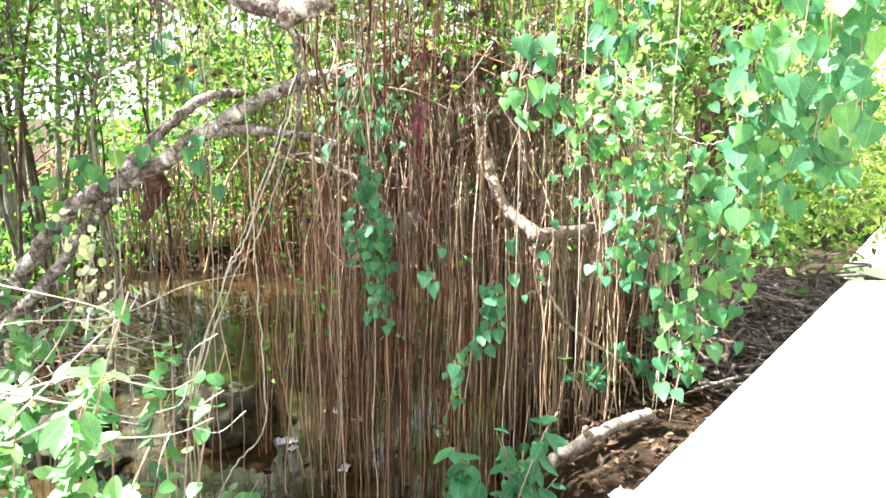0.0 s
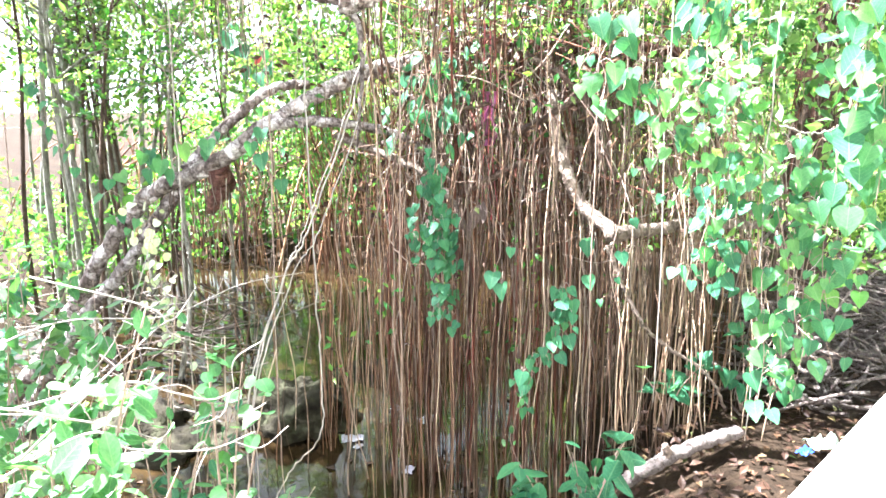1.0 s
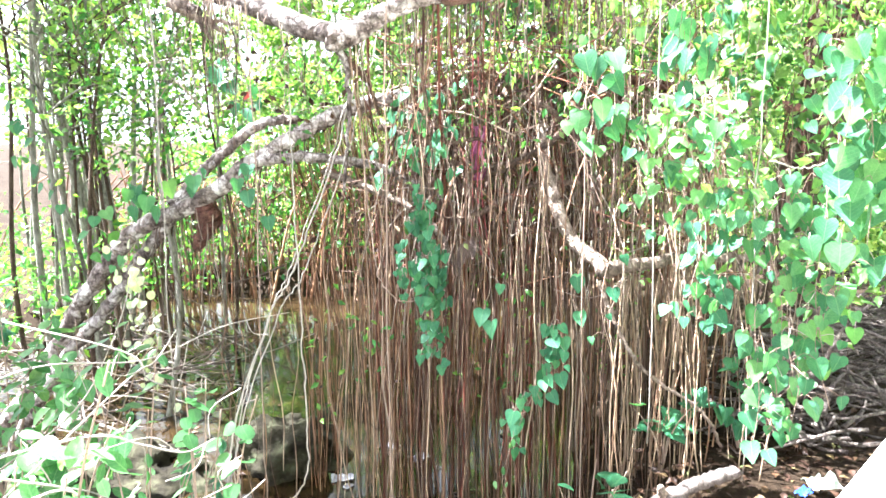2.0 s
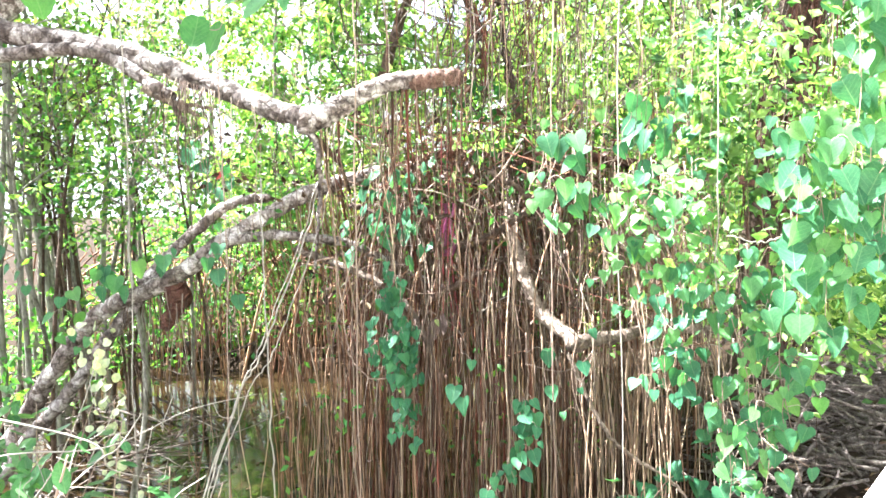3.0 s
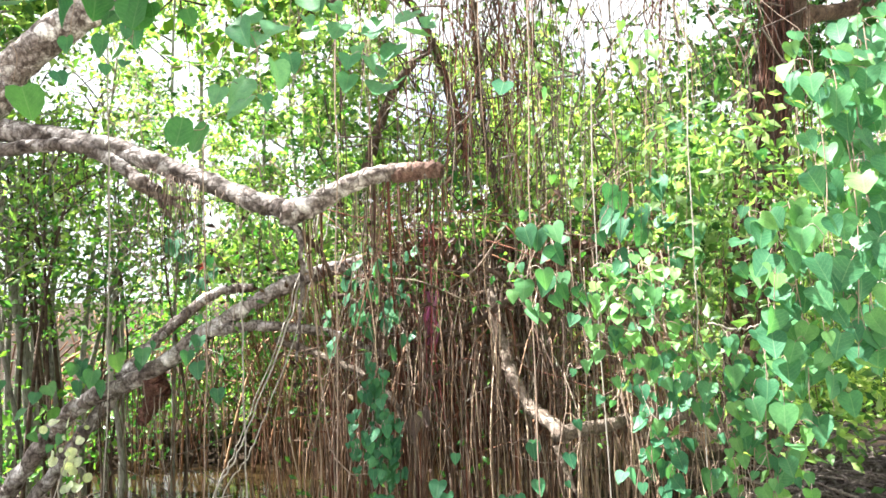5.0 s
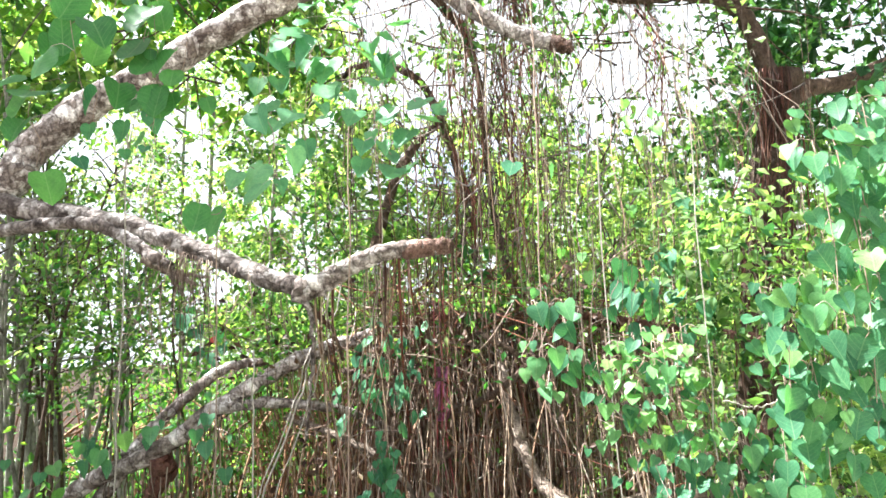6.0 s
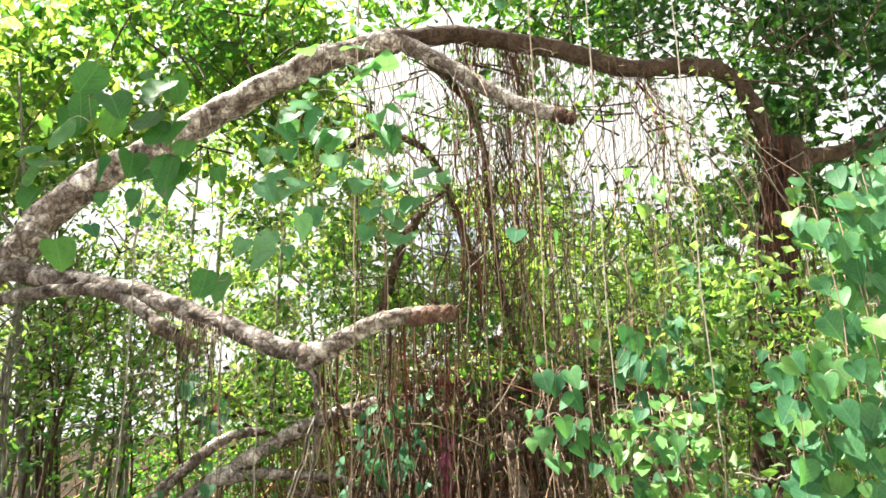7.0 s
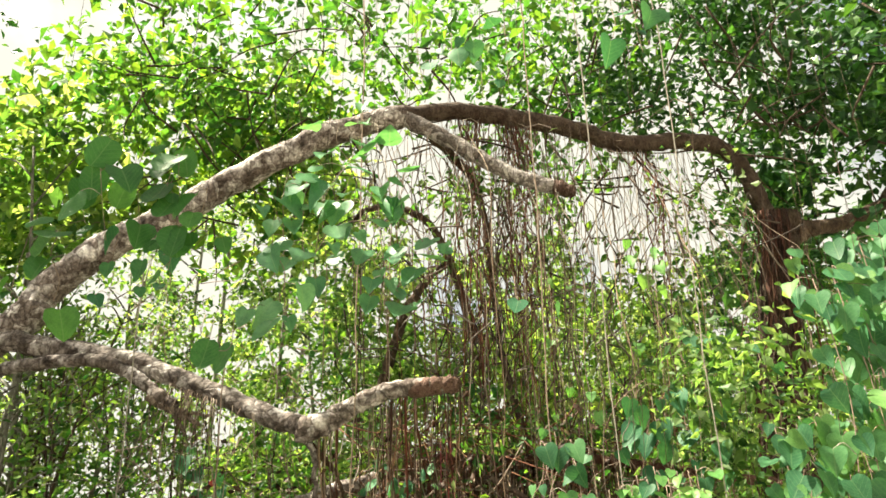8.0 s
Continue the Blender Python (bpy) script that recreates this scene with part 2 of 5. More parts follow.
def ground_material():
    m, t, n, l, p = nodes_of("bank_soil")
    colour = ramp(n, l, noise_of(n, l, 1.7, 8.0), [(0.3, (0.012, 0.008, 0.005)), (0.55, (0.028, 0.019, 0.012)), (0.75, (0.05, 0.036, 0.024))])
    fine = noise_of(n, l, 28.0, 8.0)
    grain = ramp(n, l, fine, [(0.3, (0.5, 0.5, 0.5)), (0.7, (1.3, 1.25, 1.2))])
    l.new(mixed(n, l, colour, grain, 0.9, "MULTIPLY"), p.inputs["Base Color"])
    p.inputs["Roughness"].default_value = 0.95
    p.inputs["Specular IOR Level"].default_value = 0.08
    bumped(n, l, p, fine, 0.9, 0.03)
    return m


def water_material():
    m, t, n, l, p = nodes_of("murky_water")
    l.new(ramp(n, l, noise_of(n, l, 0.8, 4.0), [(0.35, (0.01, 0.0062, 0.0026)), (0.7, (0.026, 0.0165, 0.007))]), p.inputs["Base Color"])
    p.inputs["Roughness"].default_value = 0.06
    p.inputs["IOR"].default_value = 1.33
    bumped(n, l, p, noise_of(n, l, 5.0, 3.0), 0.12, 0.02)
    return m


def concrete_material():
    m, t, n, l, p = nodes_of("pale_concrete")
    colour = ramp(n, l, noise_of(n, l, 2.2, 8.0), [(0.3, (0.5, 0.47, 0.4)), (0.7, (0.66, 0.63, 0.56))])
    fine = noise_of(n, l, 60.0, 8.0)
    grain = ramp(n, l, fine, [(0.3, (0.82, 0.82, 0.8)), (0.7, (1.05, 1.05, 1.05))])
    l.new(mixed(n, l, colour, grain, 1.0, "MULTIPLY"), p.inputs["Base Color"])
    p.inputs["Roughness"].default_value = 0.8
    bumped(n, l, p, fine, 0.4, 0.004)
    return m


def moss_material():
    m, t, n, l, p = nodes_of("mossy_mud")
    colour = ramp(n, l, noise_of(n, l, 7.0, 8.0), [(0.35, (0.009, 0.007, 0.005)), (0.52, (0.026, 0.023, 0.014)), (0.7, (0.06, 0.063, 0.036))])
    l.new(colour, p.inputs["Base Color"])
    p.inputs["Roughness"].default_value = 0.9
    p.inputs["Specular IOR Level"].default_value = 0.1
    bumped(n, l, p, noise_of(n, l, 40.0, 8.0), 1.0, 0.02)
    return m


def plastic_material(name, a, b):
    m, t, n, l, p = nodes_of(name)
    l.new(ramp(n, l, noise_of(n, l, 18.0), [(0.35, a), (0.65, b)]), p.inputs["Base Color"])
    p.inputs["Roughness"].default_value = 0.35
    return m


SOIL, WATER, CONCRETE, MOSS = ground_material(), water_material(), concrete_material(), moss_material()
PLASTIC_WHITE = plastic_material("dirty_white_plastic", (0.25, 0.24, 0.28), (0.45, 0.44, 0.5))
RED_CORD = plastic_material("crimson_cord", (0.22, 0.03, 0.035), (0.34, 0.06, 0.07))
PLASTIC_BLUE = plastic_material("blue_plastic", (0.02, 0.06, 0.35), (0.03, 0.1, 0.5))
PLASTIC_PINK = plastic_material("pink_plastic", (0.5, 0.08, 0.28), (0.65, 0.22, 0.45))
PLASTIC_GREY = plastic_material("grey_green_plastic", (0.22, 0.3, 0.24), (0.4, 0.48, 0.4))

# ---- building helpers ----


def mesh_of(name, verts, faces, material, smooth=True):
    me = bpy.data.meshes.new(name)
    me.from_pydata(verts, [], faces)
    me.materials.append(material)
    me.polygons.foreach_set("use_smooth", [smooth] * len(me.polygons))
    me.update()
    return me


def part(name, verts, faces, material, parent=None, label="", smooth=True):
    ob = new(name, mesh_of(name, verts, faces, material, smooth))
    ob.parent = parent
    return tagged(ob, label)


def base(name, x, y, z, label, category, group=""):
    """An empty at a thing's foot; its parts are built in world places."""
    e = new(name)
    e.empty_display_size = 0.1
    e.location = (x, y, z)
    return tagged(e, label, category, group)


def under(ob, thing):
    """Makes ob a part of thing without moving it."""
    ob.parent = thing
    ob.matrix_parent_inverse = Matrix.Translation(thing.location).inverted()
    return ob


def curve(points, per=8):
    """Catmull-Rom through the points."""
    p = np.array(points, float)
    p = np.vstack([2 * p[0] - p[1], p, 2 * p[-1] - p[-2]])
    out = []
    for i in range(1, len(p) - 2):
        for s in np.linspace(0, 1, per, endpoint=False):
            a, b, c, d = p[i - 1 : i + 3]
            out.append(0.5 * (2 * b + (c - a) * s + (2 * a - 5 * b + 4 * c - d) * s**2 + (3 * b - a - 3 * c + d) * s**3))
    return np.array(out + [p[-2]])


def tube(path, radii, sides=8, rough=0.0, start=0):
    """Verts and faces of a tube along path with closed ends; rough: knobbliness as a share of the radius."""
    path = np.asarray(path, float)
    radii = np.broadcast_to(np.asarray(radii, float), (len(path),))
    tangent = np.gradient(path, axis=0)
    tangent /= np.linalg.norm(tangent, axis=1)[:, None] + 1e-9
    side = np.cross(tangent, (0.31, 0.93, 0.2))
    side /= np.linalg.norm(side, axis=1)[:, None] + 1e-9
    other = np.cross(tangent, side)
    angle = np.arange(sides) * 2 * math.pi / sides
    ring = np.cos(angle)[None, :, None] * side[:, None, :] + np.sin(angle)[None, :, None] * other[:, None, :]
    r = np.repeat(radii[:, None], sides, 1)
    if rough:
        for i, q in enumerate(path):
            for j in range(sides):
                v = Vector(q + ring[i, j] * radii[i])
                r[i, j] *= 1 + rough * (noise.noise(v * 9) + 0.6 * noise.noise(v * 23))
    verts = (path[:, None, :] + ring * r[:, :, None]).reshape(-1, 3)
    n = len(path)
    i, j = np.meshgrid(np.arange(n - 1), np.arange(sides), indexing="ij")
    k = (j + 1) % sides
    quads = np.stack([i * sides + j, i * sides + k, (i + 1) * sides + k, (i + 1) * sides + j], -1).reshape(-1, 4) + start
    faces = [tuple(q) for q in quads.tolist()]
    faces.append(tuple(start + a for a in reversed(range(sides))))
    faces.append(tuple(start + (n - 1) * sides + a for a in range(sides)))
    return verts, faces


def tubes(paths, sides=3):
    """Many open tubes in one mesh: a list of (path, radius at start, radius at end)."""
    vs, fs, start = [], [], 0
    for path, r0, r1 in paths:
        v, f = tube(path, np.linspace(r0, r1, len(path)), sides, 0.0, start)
        vs.append(v)
        fs += f
        start += len(v)
    return np.vstack(vs), fs


def limb(name, points, r0, r1, material, thing, label="", rough=0.17, sides=14, per=10):
    path = curve(points, per)
    s = np.linspace(0, 1, len(path))
    path = path + np.array([[0.012 * noise.noise(Vector((7 * a, k, points[0][0]))) for k in (0.3, 5.1, 9.7)] for a in s * len(points)])
    v, f = tube(path, r0 + (r1 - r0) * s, sides, rough)
    return under(part(name, v, f, material, None, label), thing)


RNG = np.random.default_rng(7)


def unit(a):
    return a / (np.linalg.norm(a, axis=-1, keepdims=True) + 1e-9)


def leaf_cloud(centres, length, width=0.5, droop=0.4, face=(0, -0.5, 0.6), spread=0.8):
    """Verts and faces of many folded leaves, one at each centre."""
    n = len(centres)
    length = np.broadcast_to(length, (n,)) * RNG.uniform(0.5, 1.4, n)
    normal = unit(np.array(face) + RNG.normal(0, spread, (n, 3)))
    way = RNG.normal(0, 1, (n, 3)) + np.array((0, 0, -droop))
    way = unit(way - normal * (way * normal).sum(1, keepdims=True))
    side = np.cross(way, normal)
    w = length * width * 0.5
    at = np.asarray(centres)
    v = np.stack([
        at,
        at + way * (length * 0.42)[:, None] - side * w[:, None] + normal * (w * 0.35)[:, None],
        at + way * (length * 0.48)[:, None],
        at + way * (length * 0.42)[:, None] + side * w[:, None] + normal * (w * 0.35)[:, None],
        at + way * length[:, None] - normal * (length * 0.12)[:, None],
    ], 1).reshape(-1, 3)
    f = np.array([(0, 1, 2), (0, 2, 3), (1, 4, 2), (2, 4, 3)])
    faces = (f[None] + (np.arange(n) * 5)[:, None, None]).reshape(-1, 3)
    return v, faces


def clumped(n, clumps, box, size):
    """Places in clumps within a box of (x0, x1, y0, y1, z0, z1)."""
    c = np.stack([RNG.uniform(box[2 * k], box[2 * k + 1], clumps) for k in range(3)], 1)
    spread = RNG.uniform(0.35, 1.2, clumps)
    weight = spread ** 2 * RNG.uniform(0.4, 1.6, clumps)
    pick = RNG.choice(clumps, n, p=weight / weight.sum())
    return c[pick] + RNG.normal(0, 1, (n, 3)) * np.array(size) * spread[pick][:, None]


def blade(outline, cup, curl, seed=0):
    """A single large leaf: hangs from the origin along -z, one unit long, its face to -y."""
    verts, faces = [], []
    rows = sorted({z for _, z in outline if z <= 0}, reverse=True)
    mid = {}
    for z in rows:
        mid[z] = len(verts)
        verts.append((0, curl * z * z, z))
    for s in (-1, 1):
        ids = []
        for x, z in outline:
            if x == 0:
                ids.append(mid[z])
                continue
            ids.append(len(verts))
            wave = 0.07 * noise.noise(Vector((s * 3 + seed, z * 4, 1))) * x / 0.3
            verts.append((s * x * (1 + 0.14 * noise.noise(Vector((seed, s * 2.0, z * 2)))), -cup * x + curl * z * z + wave, z + 0.03 * noise.noise(Vector((seed * 2, s * 5.0, z * 5)))))
        for a in range(len(outline) - 1):
            za, zb = min(outline[a][1], 0), min(outline[a + 1][1], 0)
            m0, m1 = mid[min(rows, key=lambda r: abs(r - za))], mid[min(rows, key=lambda r: abs(r - zb))]
            ring = [ids[a], ids[a + 1], m1, m0]
            ring = [q for k, q in enumerate(ring) if q not in ring[:k]]
            if len(ring) > 2:
                faces.append(tuple(ring if s > 0 else reversed(ring)))
    return verts, faces


HEART = [(0, 0), (0.14, 0.1), (0.32, 0.09), (0.45, -0.05), (0.47, -0.22), (0.39, -0.45), (0.22, -0.72), (0.08, -0.92), (0, -1.0)]
OVAL = [(0, 0), (0.1, -0.08), (0.22, -0.28), (0.26, -0.5), (0.19, -0.75), (0.08, -0.92), (0, -1.0)]
ROUND = [(0, 0), (0.2, 0.03), (0.4, -0.12), (0.48, -0.4), (0.4, -0.72), (0.2, -0.93), (0, -1.0)]


def leaf_meshes(outline, material):
    return [mesh_of("leaf", *blade(outline, cup, curl, 1.7 * k), material) for k, (cup, curl) in enumerate(((0.25, 0.12), (-0.12, -0.1), (0.4, 0.22), (0.1, -0.2), (0.5, 0.3), (-0.2, 0.15), (0.3, -0.3), (0.15, 0.05)))]


def add_leaf(thing, meshes, x, y, z, size, yaw=0.0, tilt=0.0, roll=0.0):
    ob = new("leaf", meshes[RNG.integers(0, len(meshes))])
    m = pose(x, y, z, tilt, 0, yaw) @ pose(0, 0, 0, 0, roll, 0)
    ob.matrix_basis = m @ Matrix.Diagonal((size, size, size, 1))
    return under(ob, thing)


VINE = leaf_meshes(HEART, LEAF_VINE)
TEAL = leaf_meshes(HEART, LEAF_TEAL)
SHADE_ROUND = leaf_meshes(ROUND, leaf_material("round_leaf", [(0.0, (0.045, 0.15, 0.05)), (0.6, (0.07, 0.21, 0.07)), (1.0, (0.11, 0.27, 0.08))], False, 0.45, 0.5))
LIME = leaf_meshes(HEART, LEAF_LIME)
SPRAY = leaf_meshes(HEART, LEAF_SKYLIT)
PALE = leaf_meshes(OVAL, LEAF_PALE)
SUNLIT_CREAM = leaf_meshes(ROUND, LEAF_SUNLIT_CREAM)
OVALS = leaf_meshes(OVAL, LEAF_TEAL)
PALE_ROUND = leaf_meshes(ROUND, LEAF_PALE)

# ---- ground, water, bridge ----


def smooth_step(a):
    a = min(1.0, max(0.0, a))
    return a * a * (3 - 2 * a)


def height(x, y):
    """Ground level: a leafy bank beside the bridge, a pool, mangrove mud behind."""
    wob = 0.25 * noise.noise(Vector((x * 0.8, y * 0.8, 0)))
    pool = smooth_step((0.75 + 0.12 * (y - 3) + wob - x) / 0.85) * smooth_step((x + 5.2 + wob) / 0.8) * smooth_step((9.9 + wob - y) / 0.7)
    land = -0.04 if y < 6 else -0.04 - 0.3 * smooth_step((y - 6) / 3)
    if x < -3:
        land = -0.45
    if (x - 0.25) * 0.757 - (y - 1.25) * 0.653 > 0.2:
        land = -0.4
    land += 0.05 * noise.noise(Vector((x * 1.9, y * 1.9, 3))) + 0.02 * noise.noise(Vector((x * 6, y * 6, 5)))
    shoal = 0.52 * math.exp(-((x + 1.0) ** 2 / 0.5 + (y - 5.5) ** 2 / 0.28)) + 0.35 * math.exp(-((x + 2.6) ** 2 / 0.8 + (y - 4.6) ** 2 / 0.6))
    return land + (-1.15 + shoal - land) * pool + 0.05 * pool * noise.noise(Vector((x * 4, y * 4, 1)))


def stretch(n, near, far, middle):
    s = np.linspace(-1, 1, n)
    k = 6.0
    return middle + near * s + (far - near) * np.sinh(k * s) / math.sinh(k)


gx, gy = stretch(180, 8, 900, 0.0), stretch(180, 8, 900, 4.5)
gv = [(x, y, height(x, y)) for y in gy for x in gx]
gf = [(j * 180 + i, j * 180 + i + 1, (j + 1) * 180 + i + 1, (j + 1) * 180 + i) for j in range(179) for i in range(179)]
tagged(part("ground", gv, gf, SOIL), "dark brown muddy ground strewn with dead leaves", "ground", kind="structure")
tagged(part("water", [(-40, -14, -0.7), (9, -14, -0.7), (9, 10.8, -0.7), (-40, 10.8, -0.7)], [(0, 1, 2, 3)], WATER), "still murky brown water of a mangrove pool", "water", kind="structure")

ALONG = Vector((0.653, 0.757, 0))
ACROSS = Vector((0.757, -0.653, 0))
EDGE = Vector((0.25, 1.25, 0))
END = 2.21                                  # from EDGE to where the parapet stops


def prism(outline, z0, z1, bevel):
    bm = bmesh.new()
    low = [bm.verts.new((x, y, z0)) for x, y in outline]
    bm.faces.new(low)
    top = bmesh.ops.extrude_face_region(bm, geom=bm.faces[:])["geom"]
    bmesh.ops.translate(bm, verts=[g for g in top if isinstance(g, bmesh.types.BMVert)], vec=(0, 0, z1 - z0))
    bmesh.ops.recalc_face_normals(bm, faces=bm.faces[:])
    bmesh.ops.bevel(bm, geom=bm.edges[:], offset=bevel, segments=3, affect="EDGES", profile=0.5)
    return bm


def bm_part(name, bm, material, parent=None, label=""):
    me = bpy.data.meshes.new(name)
    bm.to_mesh(me)
    bm.free()
    me.materials.append(material)
    ob = new(name, me)
    ob.parent = parent
    return tagged(ob, label)


def on_bridge(a, b):
    q = EDGE + ALONG * a + ACROSS * b
    return q.x, q.y


tagged(bm_part("parapet", prism([on_bridge(-12, 0), on_bridge(-12, 0.4), on_bridge(END + 0.26, 0.4), on_bridge(END, 0)], -0.16, 0.77, 0.018), CONCRETE),
       "sunlit pale concrete parapet wall beside the bridge deck", "wall", kind="structure")
tagged(bm_part("road", prism([on_bridge(-14, 0.4), on_bridge(-14, 6.5), on_bridge(40, 6.5), on_bridge(40, 0.4)], -0.45, -0.1, 0.01), CONCRETE),
       "pale concrete road deck of a small bridge", "road", kind="structure")

tagged(bm_part("road_shoulder", prism([on_bridge(6.6, -0.7), on_bridge(5.6, 0.4), on_bridge(40, 0.4), on_bridge(40, -1.6)], -0.5, -0.06, 0.02), CONCRETE),
       "bright sunlit road shoulder of pale crushed stone", "road", kind="structure")


def off_road(points, margin):
    """Those of the points that stand clear of the bridge and the road."""
    p = np.asarray(points)
    across = (p[:, 0] - EDGE.x) * ACROSS.x + (p[:, 1] - EDGE.y) * ACROSS.y
    return p[(across < -margin) | (across > 7.5)]


# ---- the banyan: limbs and hanging roots ----
banyan = base("banyan_tree", 2.0, 5.15, -0.1, "old banyan with arching lichen-covered limbs and a curtain of hanging roots", "tree")
limb("limb", [(-3.4, 4.2, -0.75), (-2.61, 4.1, 0.23), (-2.32, 4.0, 0.59), (-2.0, 3.95, 0.94), (-1.53, 3.75, 1.13), (-1.21, 3.8, 1.35), (-0.85, 3.9, 1.56), (-0.5, 4.15, 1.68)], 0.05, 0.038, BARK, banyan, "leaning limb with peeling pale bark")
limb("limb", [(-1.75, 3.9, 1.04), (-1.95, 3.92, 0.8), (-2.2, 3.96, 0.5), (-2.5, 4.02, 0.2), (-2.9, 4.1, -0.33), (-3.15, 4.15, -0.85)], 0.036, 0.038, BARK, banyan)
limb("rotten_stub", [(-1.5, 3.75, 1.12), (-1.5, 3.8, 1.02), (-1.52, 3.8, 0.98), (-1.55, 3.8, 0.93), (-1.56, 3.8, 0.89)], 0.062, 0.03, BARK_RED, banyan, "rotten red-brown stub under the limb", 0.3)
limb("limb", [(-1.72, 3.84, 1.09), (-1.52, 3.95, 1.33), (-1.31, 4.1, 1.52), (-1.15, 4.25, 1.55)], 0.034, 0.026, BARK, banyan)
limb("limb", [(-1.25, 3.76, 1.33), (-0.98, 3.8, 1.35), (-0.66, 3.95, 1.3), (-0.4, 4.1, 1.16), (-0.1, 4.2, 1.0)], 0.03, 0.016, BARK, banyan)
limb("limb", [(-3.5, 4.0, 2.75), (-3.02, 3.95, 2.62), (-2.56, 3.9, 2.47), (-2.3, 3.87, 2.4), (-1.98, 3.84, 2.345), (-1.67, 3.78, 2.26), (-1.35, 3.7, 2.13), (-1.03, 3.58, 1.995), (-0.72, 3.4, 1.87)], 0.066, 0.046, BARK, banyan, "forked limb with grey and brown flaking bark")
limb("limb", [(-0.74, 3.4, 1.86), (-0.62, 3.4, 1.9), (-0.5, 3.4, 1.97), (-0.32, 3.4, 2.03), (-0.09, 3.4, 2.04)], 0.055, 0.034, BARK, banyan, "broken-off branch stub with pale bark")
limb("cut_end", [(-0.24, 3.4, 2.032), (-0.16, 3.4, 2.037), (-0.07, 3.4, 2.042), (-0.05, 3.4, 2.038)], 0.041, 0.036, CUT_WOOD, banyan, "reddish broken wood end")
limb("limb", [(-0.73, 3.4, 1.85), (-0.68, 3.42, 1.75), (-0.68, 3.45, 1.5), (-0.72, 3.5, 1.2)], 0.015, 0.006, BARK, banyan)
limb("limb", [(-0.73, 3.41, 1.84), (-0.66, 3.46, 1.76), (-0.6, 3.55, 1.68), (-0.57, 3.62, 1.55)], 0.018, 0.008, BARK_DARK, banyan)
limb("limb", [(-3.4, 4.1, 2.2), (-2.77, 4.0, 2.27), (-2.32, 3.84, 2.3), (-1.96, 3.78, 2.3), (-1.73, 3.74, 2.22), (-1.58, 3.7, 2.12), (-1.44, 3.68, 2.03)], 0.036, 0.032, BARK, banyan, "pale limb below the fork")
for tip, r in (((-1.3, 3.66, 1.93), 0.034), ((-1.24, 3.68, 1.97), 0.026), ((-1.36, 3.64, 1.88), 0.02)):
    limb("splinter", [(-1.58, 3.7, 2.09), (-1.46, 3.68, 2.02), tip], r, 0.006, DRIFTWOOD, banyan, "split of bare pale wood", 0.3)
limb("limb", [(-2.62, 3.92, 2.44), (-2.45, 3.93, 2.6), (-2.39, 3.95, 2.73), (-2.12, 4.0, 3.0), (-1.76, 4.05, 3.22), (-1.39, 4.1, 3.48), (-0.91, 4.15, 3.76), (-0.59, 4.2, 3.89), (-0.33, 4.25, 3.97)], 0.1, 0.075, BARK, banyan, "arching limb with grey lichen-flecked bark")
# Shade under the crown is put into this brown and the trunk's dark bark.
limb("limb", [(-0.42, 4.22, 3.95), (-0.1, 4.32, 4.03), (0.16, 4.4, 4.05), (0.77, 4.6, 4.03), (1.19, 4.75, 3.96), (1.65, 4.9, 4.04), (1.97, 5.0, 4.02), (2.15, 5.05, 3.85), (2.26, 5.1, 3.54), (2.38, 5.15, 3.19)], 0.062, 0.066, BARK_BROWN, banyan, "brown part of the arching limb, shade put into its bark colour")
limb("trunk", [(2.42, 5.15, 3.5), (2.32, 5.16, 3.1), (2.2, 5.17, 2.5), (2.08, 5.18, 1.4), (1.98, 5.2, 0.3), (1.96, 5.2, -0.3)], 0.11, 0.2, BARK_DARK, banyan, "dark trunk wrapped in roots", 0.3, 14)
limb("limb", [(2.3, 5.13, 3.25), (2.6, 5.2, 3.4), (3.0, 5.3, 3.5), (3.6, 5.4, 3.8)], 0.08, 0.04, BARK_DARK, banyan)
limb("limb", [(-0.4, 4.24, 3.98), (-0.07, 4.2, 3.75), (0.31, 4.15, 3.46), (0.62, 4.1, 3.31)], 0.056, 0.042, BARK_PALE, banyan, "sawn-off pale branch")
limb("cut_end", [(0.58, 4.105, 3.33), (0.64, 4.1, 3.3), (0.665, 4.1, 3.29)], 0.047, 0.043, CUT_WOOD, banyan, "reddish sawn wood end")
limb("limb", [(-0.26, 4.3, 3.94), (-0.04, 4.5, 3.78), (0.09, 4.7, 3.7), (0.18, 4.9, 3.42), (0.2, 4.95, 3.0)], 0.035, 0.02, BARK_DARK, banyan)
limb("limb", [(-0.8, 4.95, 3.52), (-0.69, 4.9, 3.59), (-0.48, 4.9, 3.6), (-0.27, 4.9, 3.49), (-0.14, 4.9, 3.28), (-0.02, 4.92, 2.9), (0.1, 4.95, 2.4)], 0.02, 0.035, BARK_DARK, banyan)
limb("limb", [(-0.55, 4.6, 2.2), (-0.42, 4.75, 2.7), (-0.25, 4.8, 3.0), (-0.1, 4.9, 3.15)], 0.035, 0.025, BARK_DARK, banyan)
limb("limb", [(0.2, 4.95, 3.0), (0.24, 4.9, 2.5), (0.33, 4.8, 2.0), (0.4, 4.7, 1.7)], 0.02, 0.026, BARK_BROWN, banyan)
limb("limb", [(0.2, 4.05, 1.5), (0.22, 3.9, 1.3), (0.27, 3.7, 1.1), (0.34, 3.65, 0.96), (0.5, 3.5, 0.83)], 0.024, 0.034, DRIFTWOOD, banyan, "bare pale crooked branch")
limb("limb", [(0.44, 3.48, 0.85), (0.63, 3.6, 0.85), (0.92, 3.8, 0.86), (1.27, 4.0, 0.82), (1.6, 4.1, 0.84)], 0.032, 0.02, DRIFTWOOD, banyan)
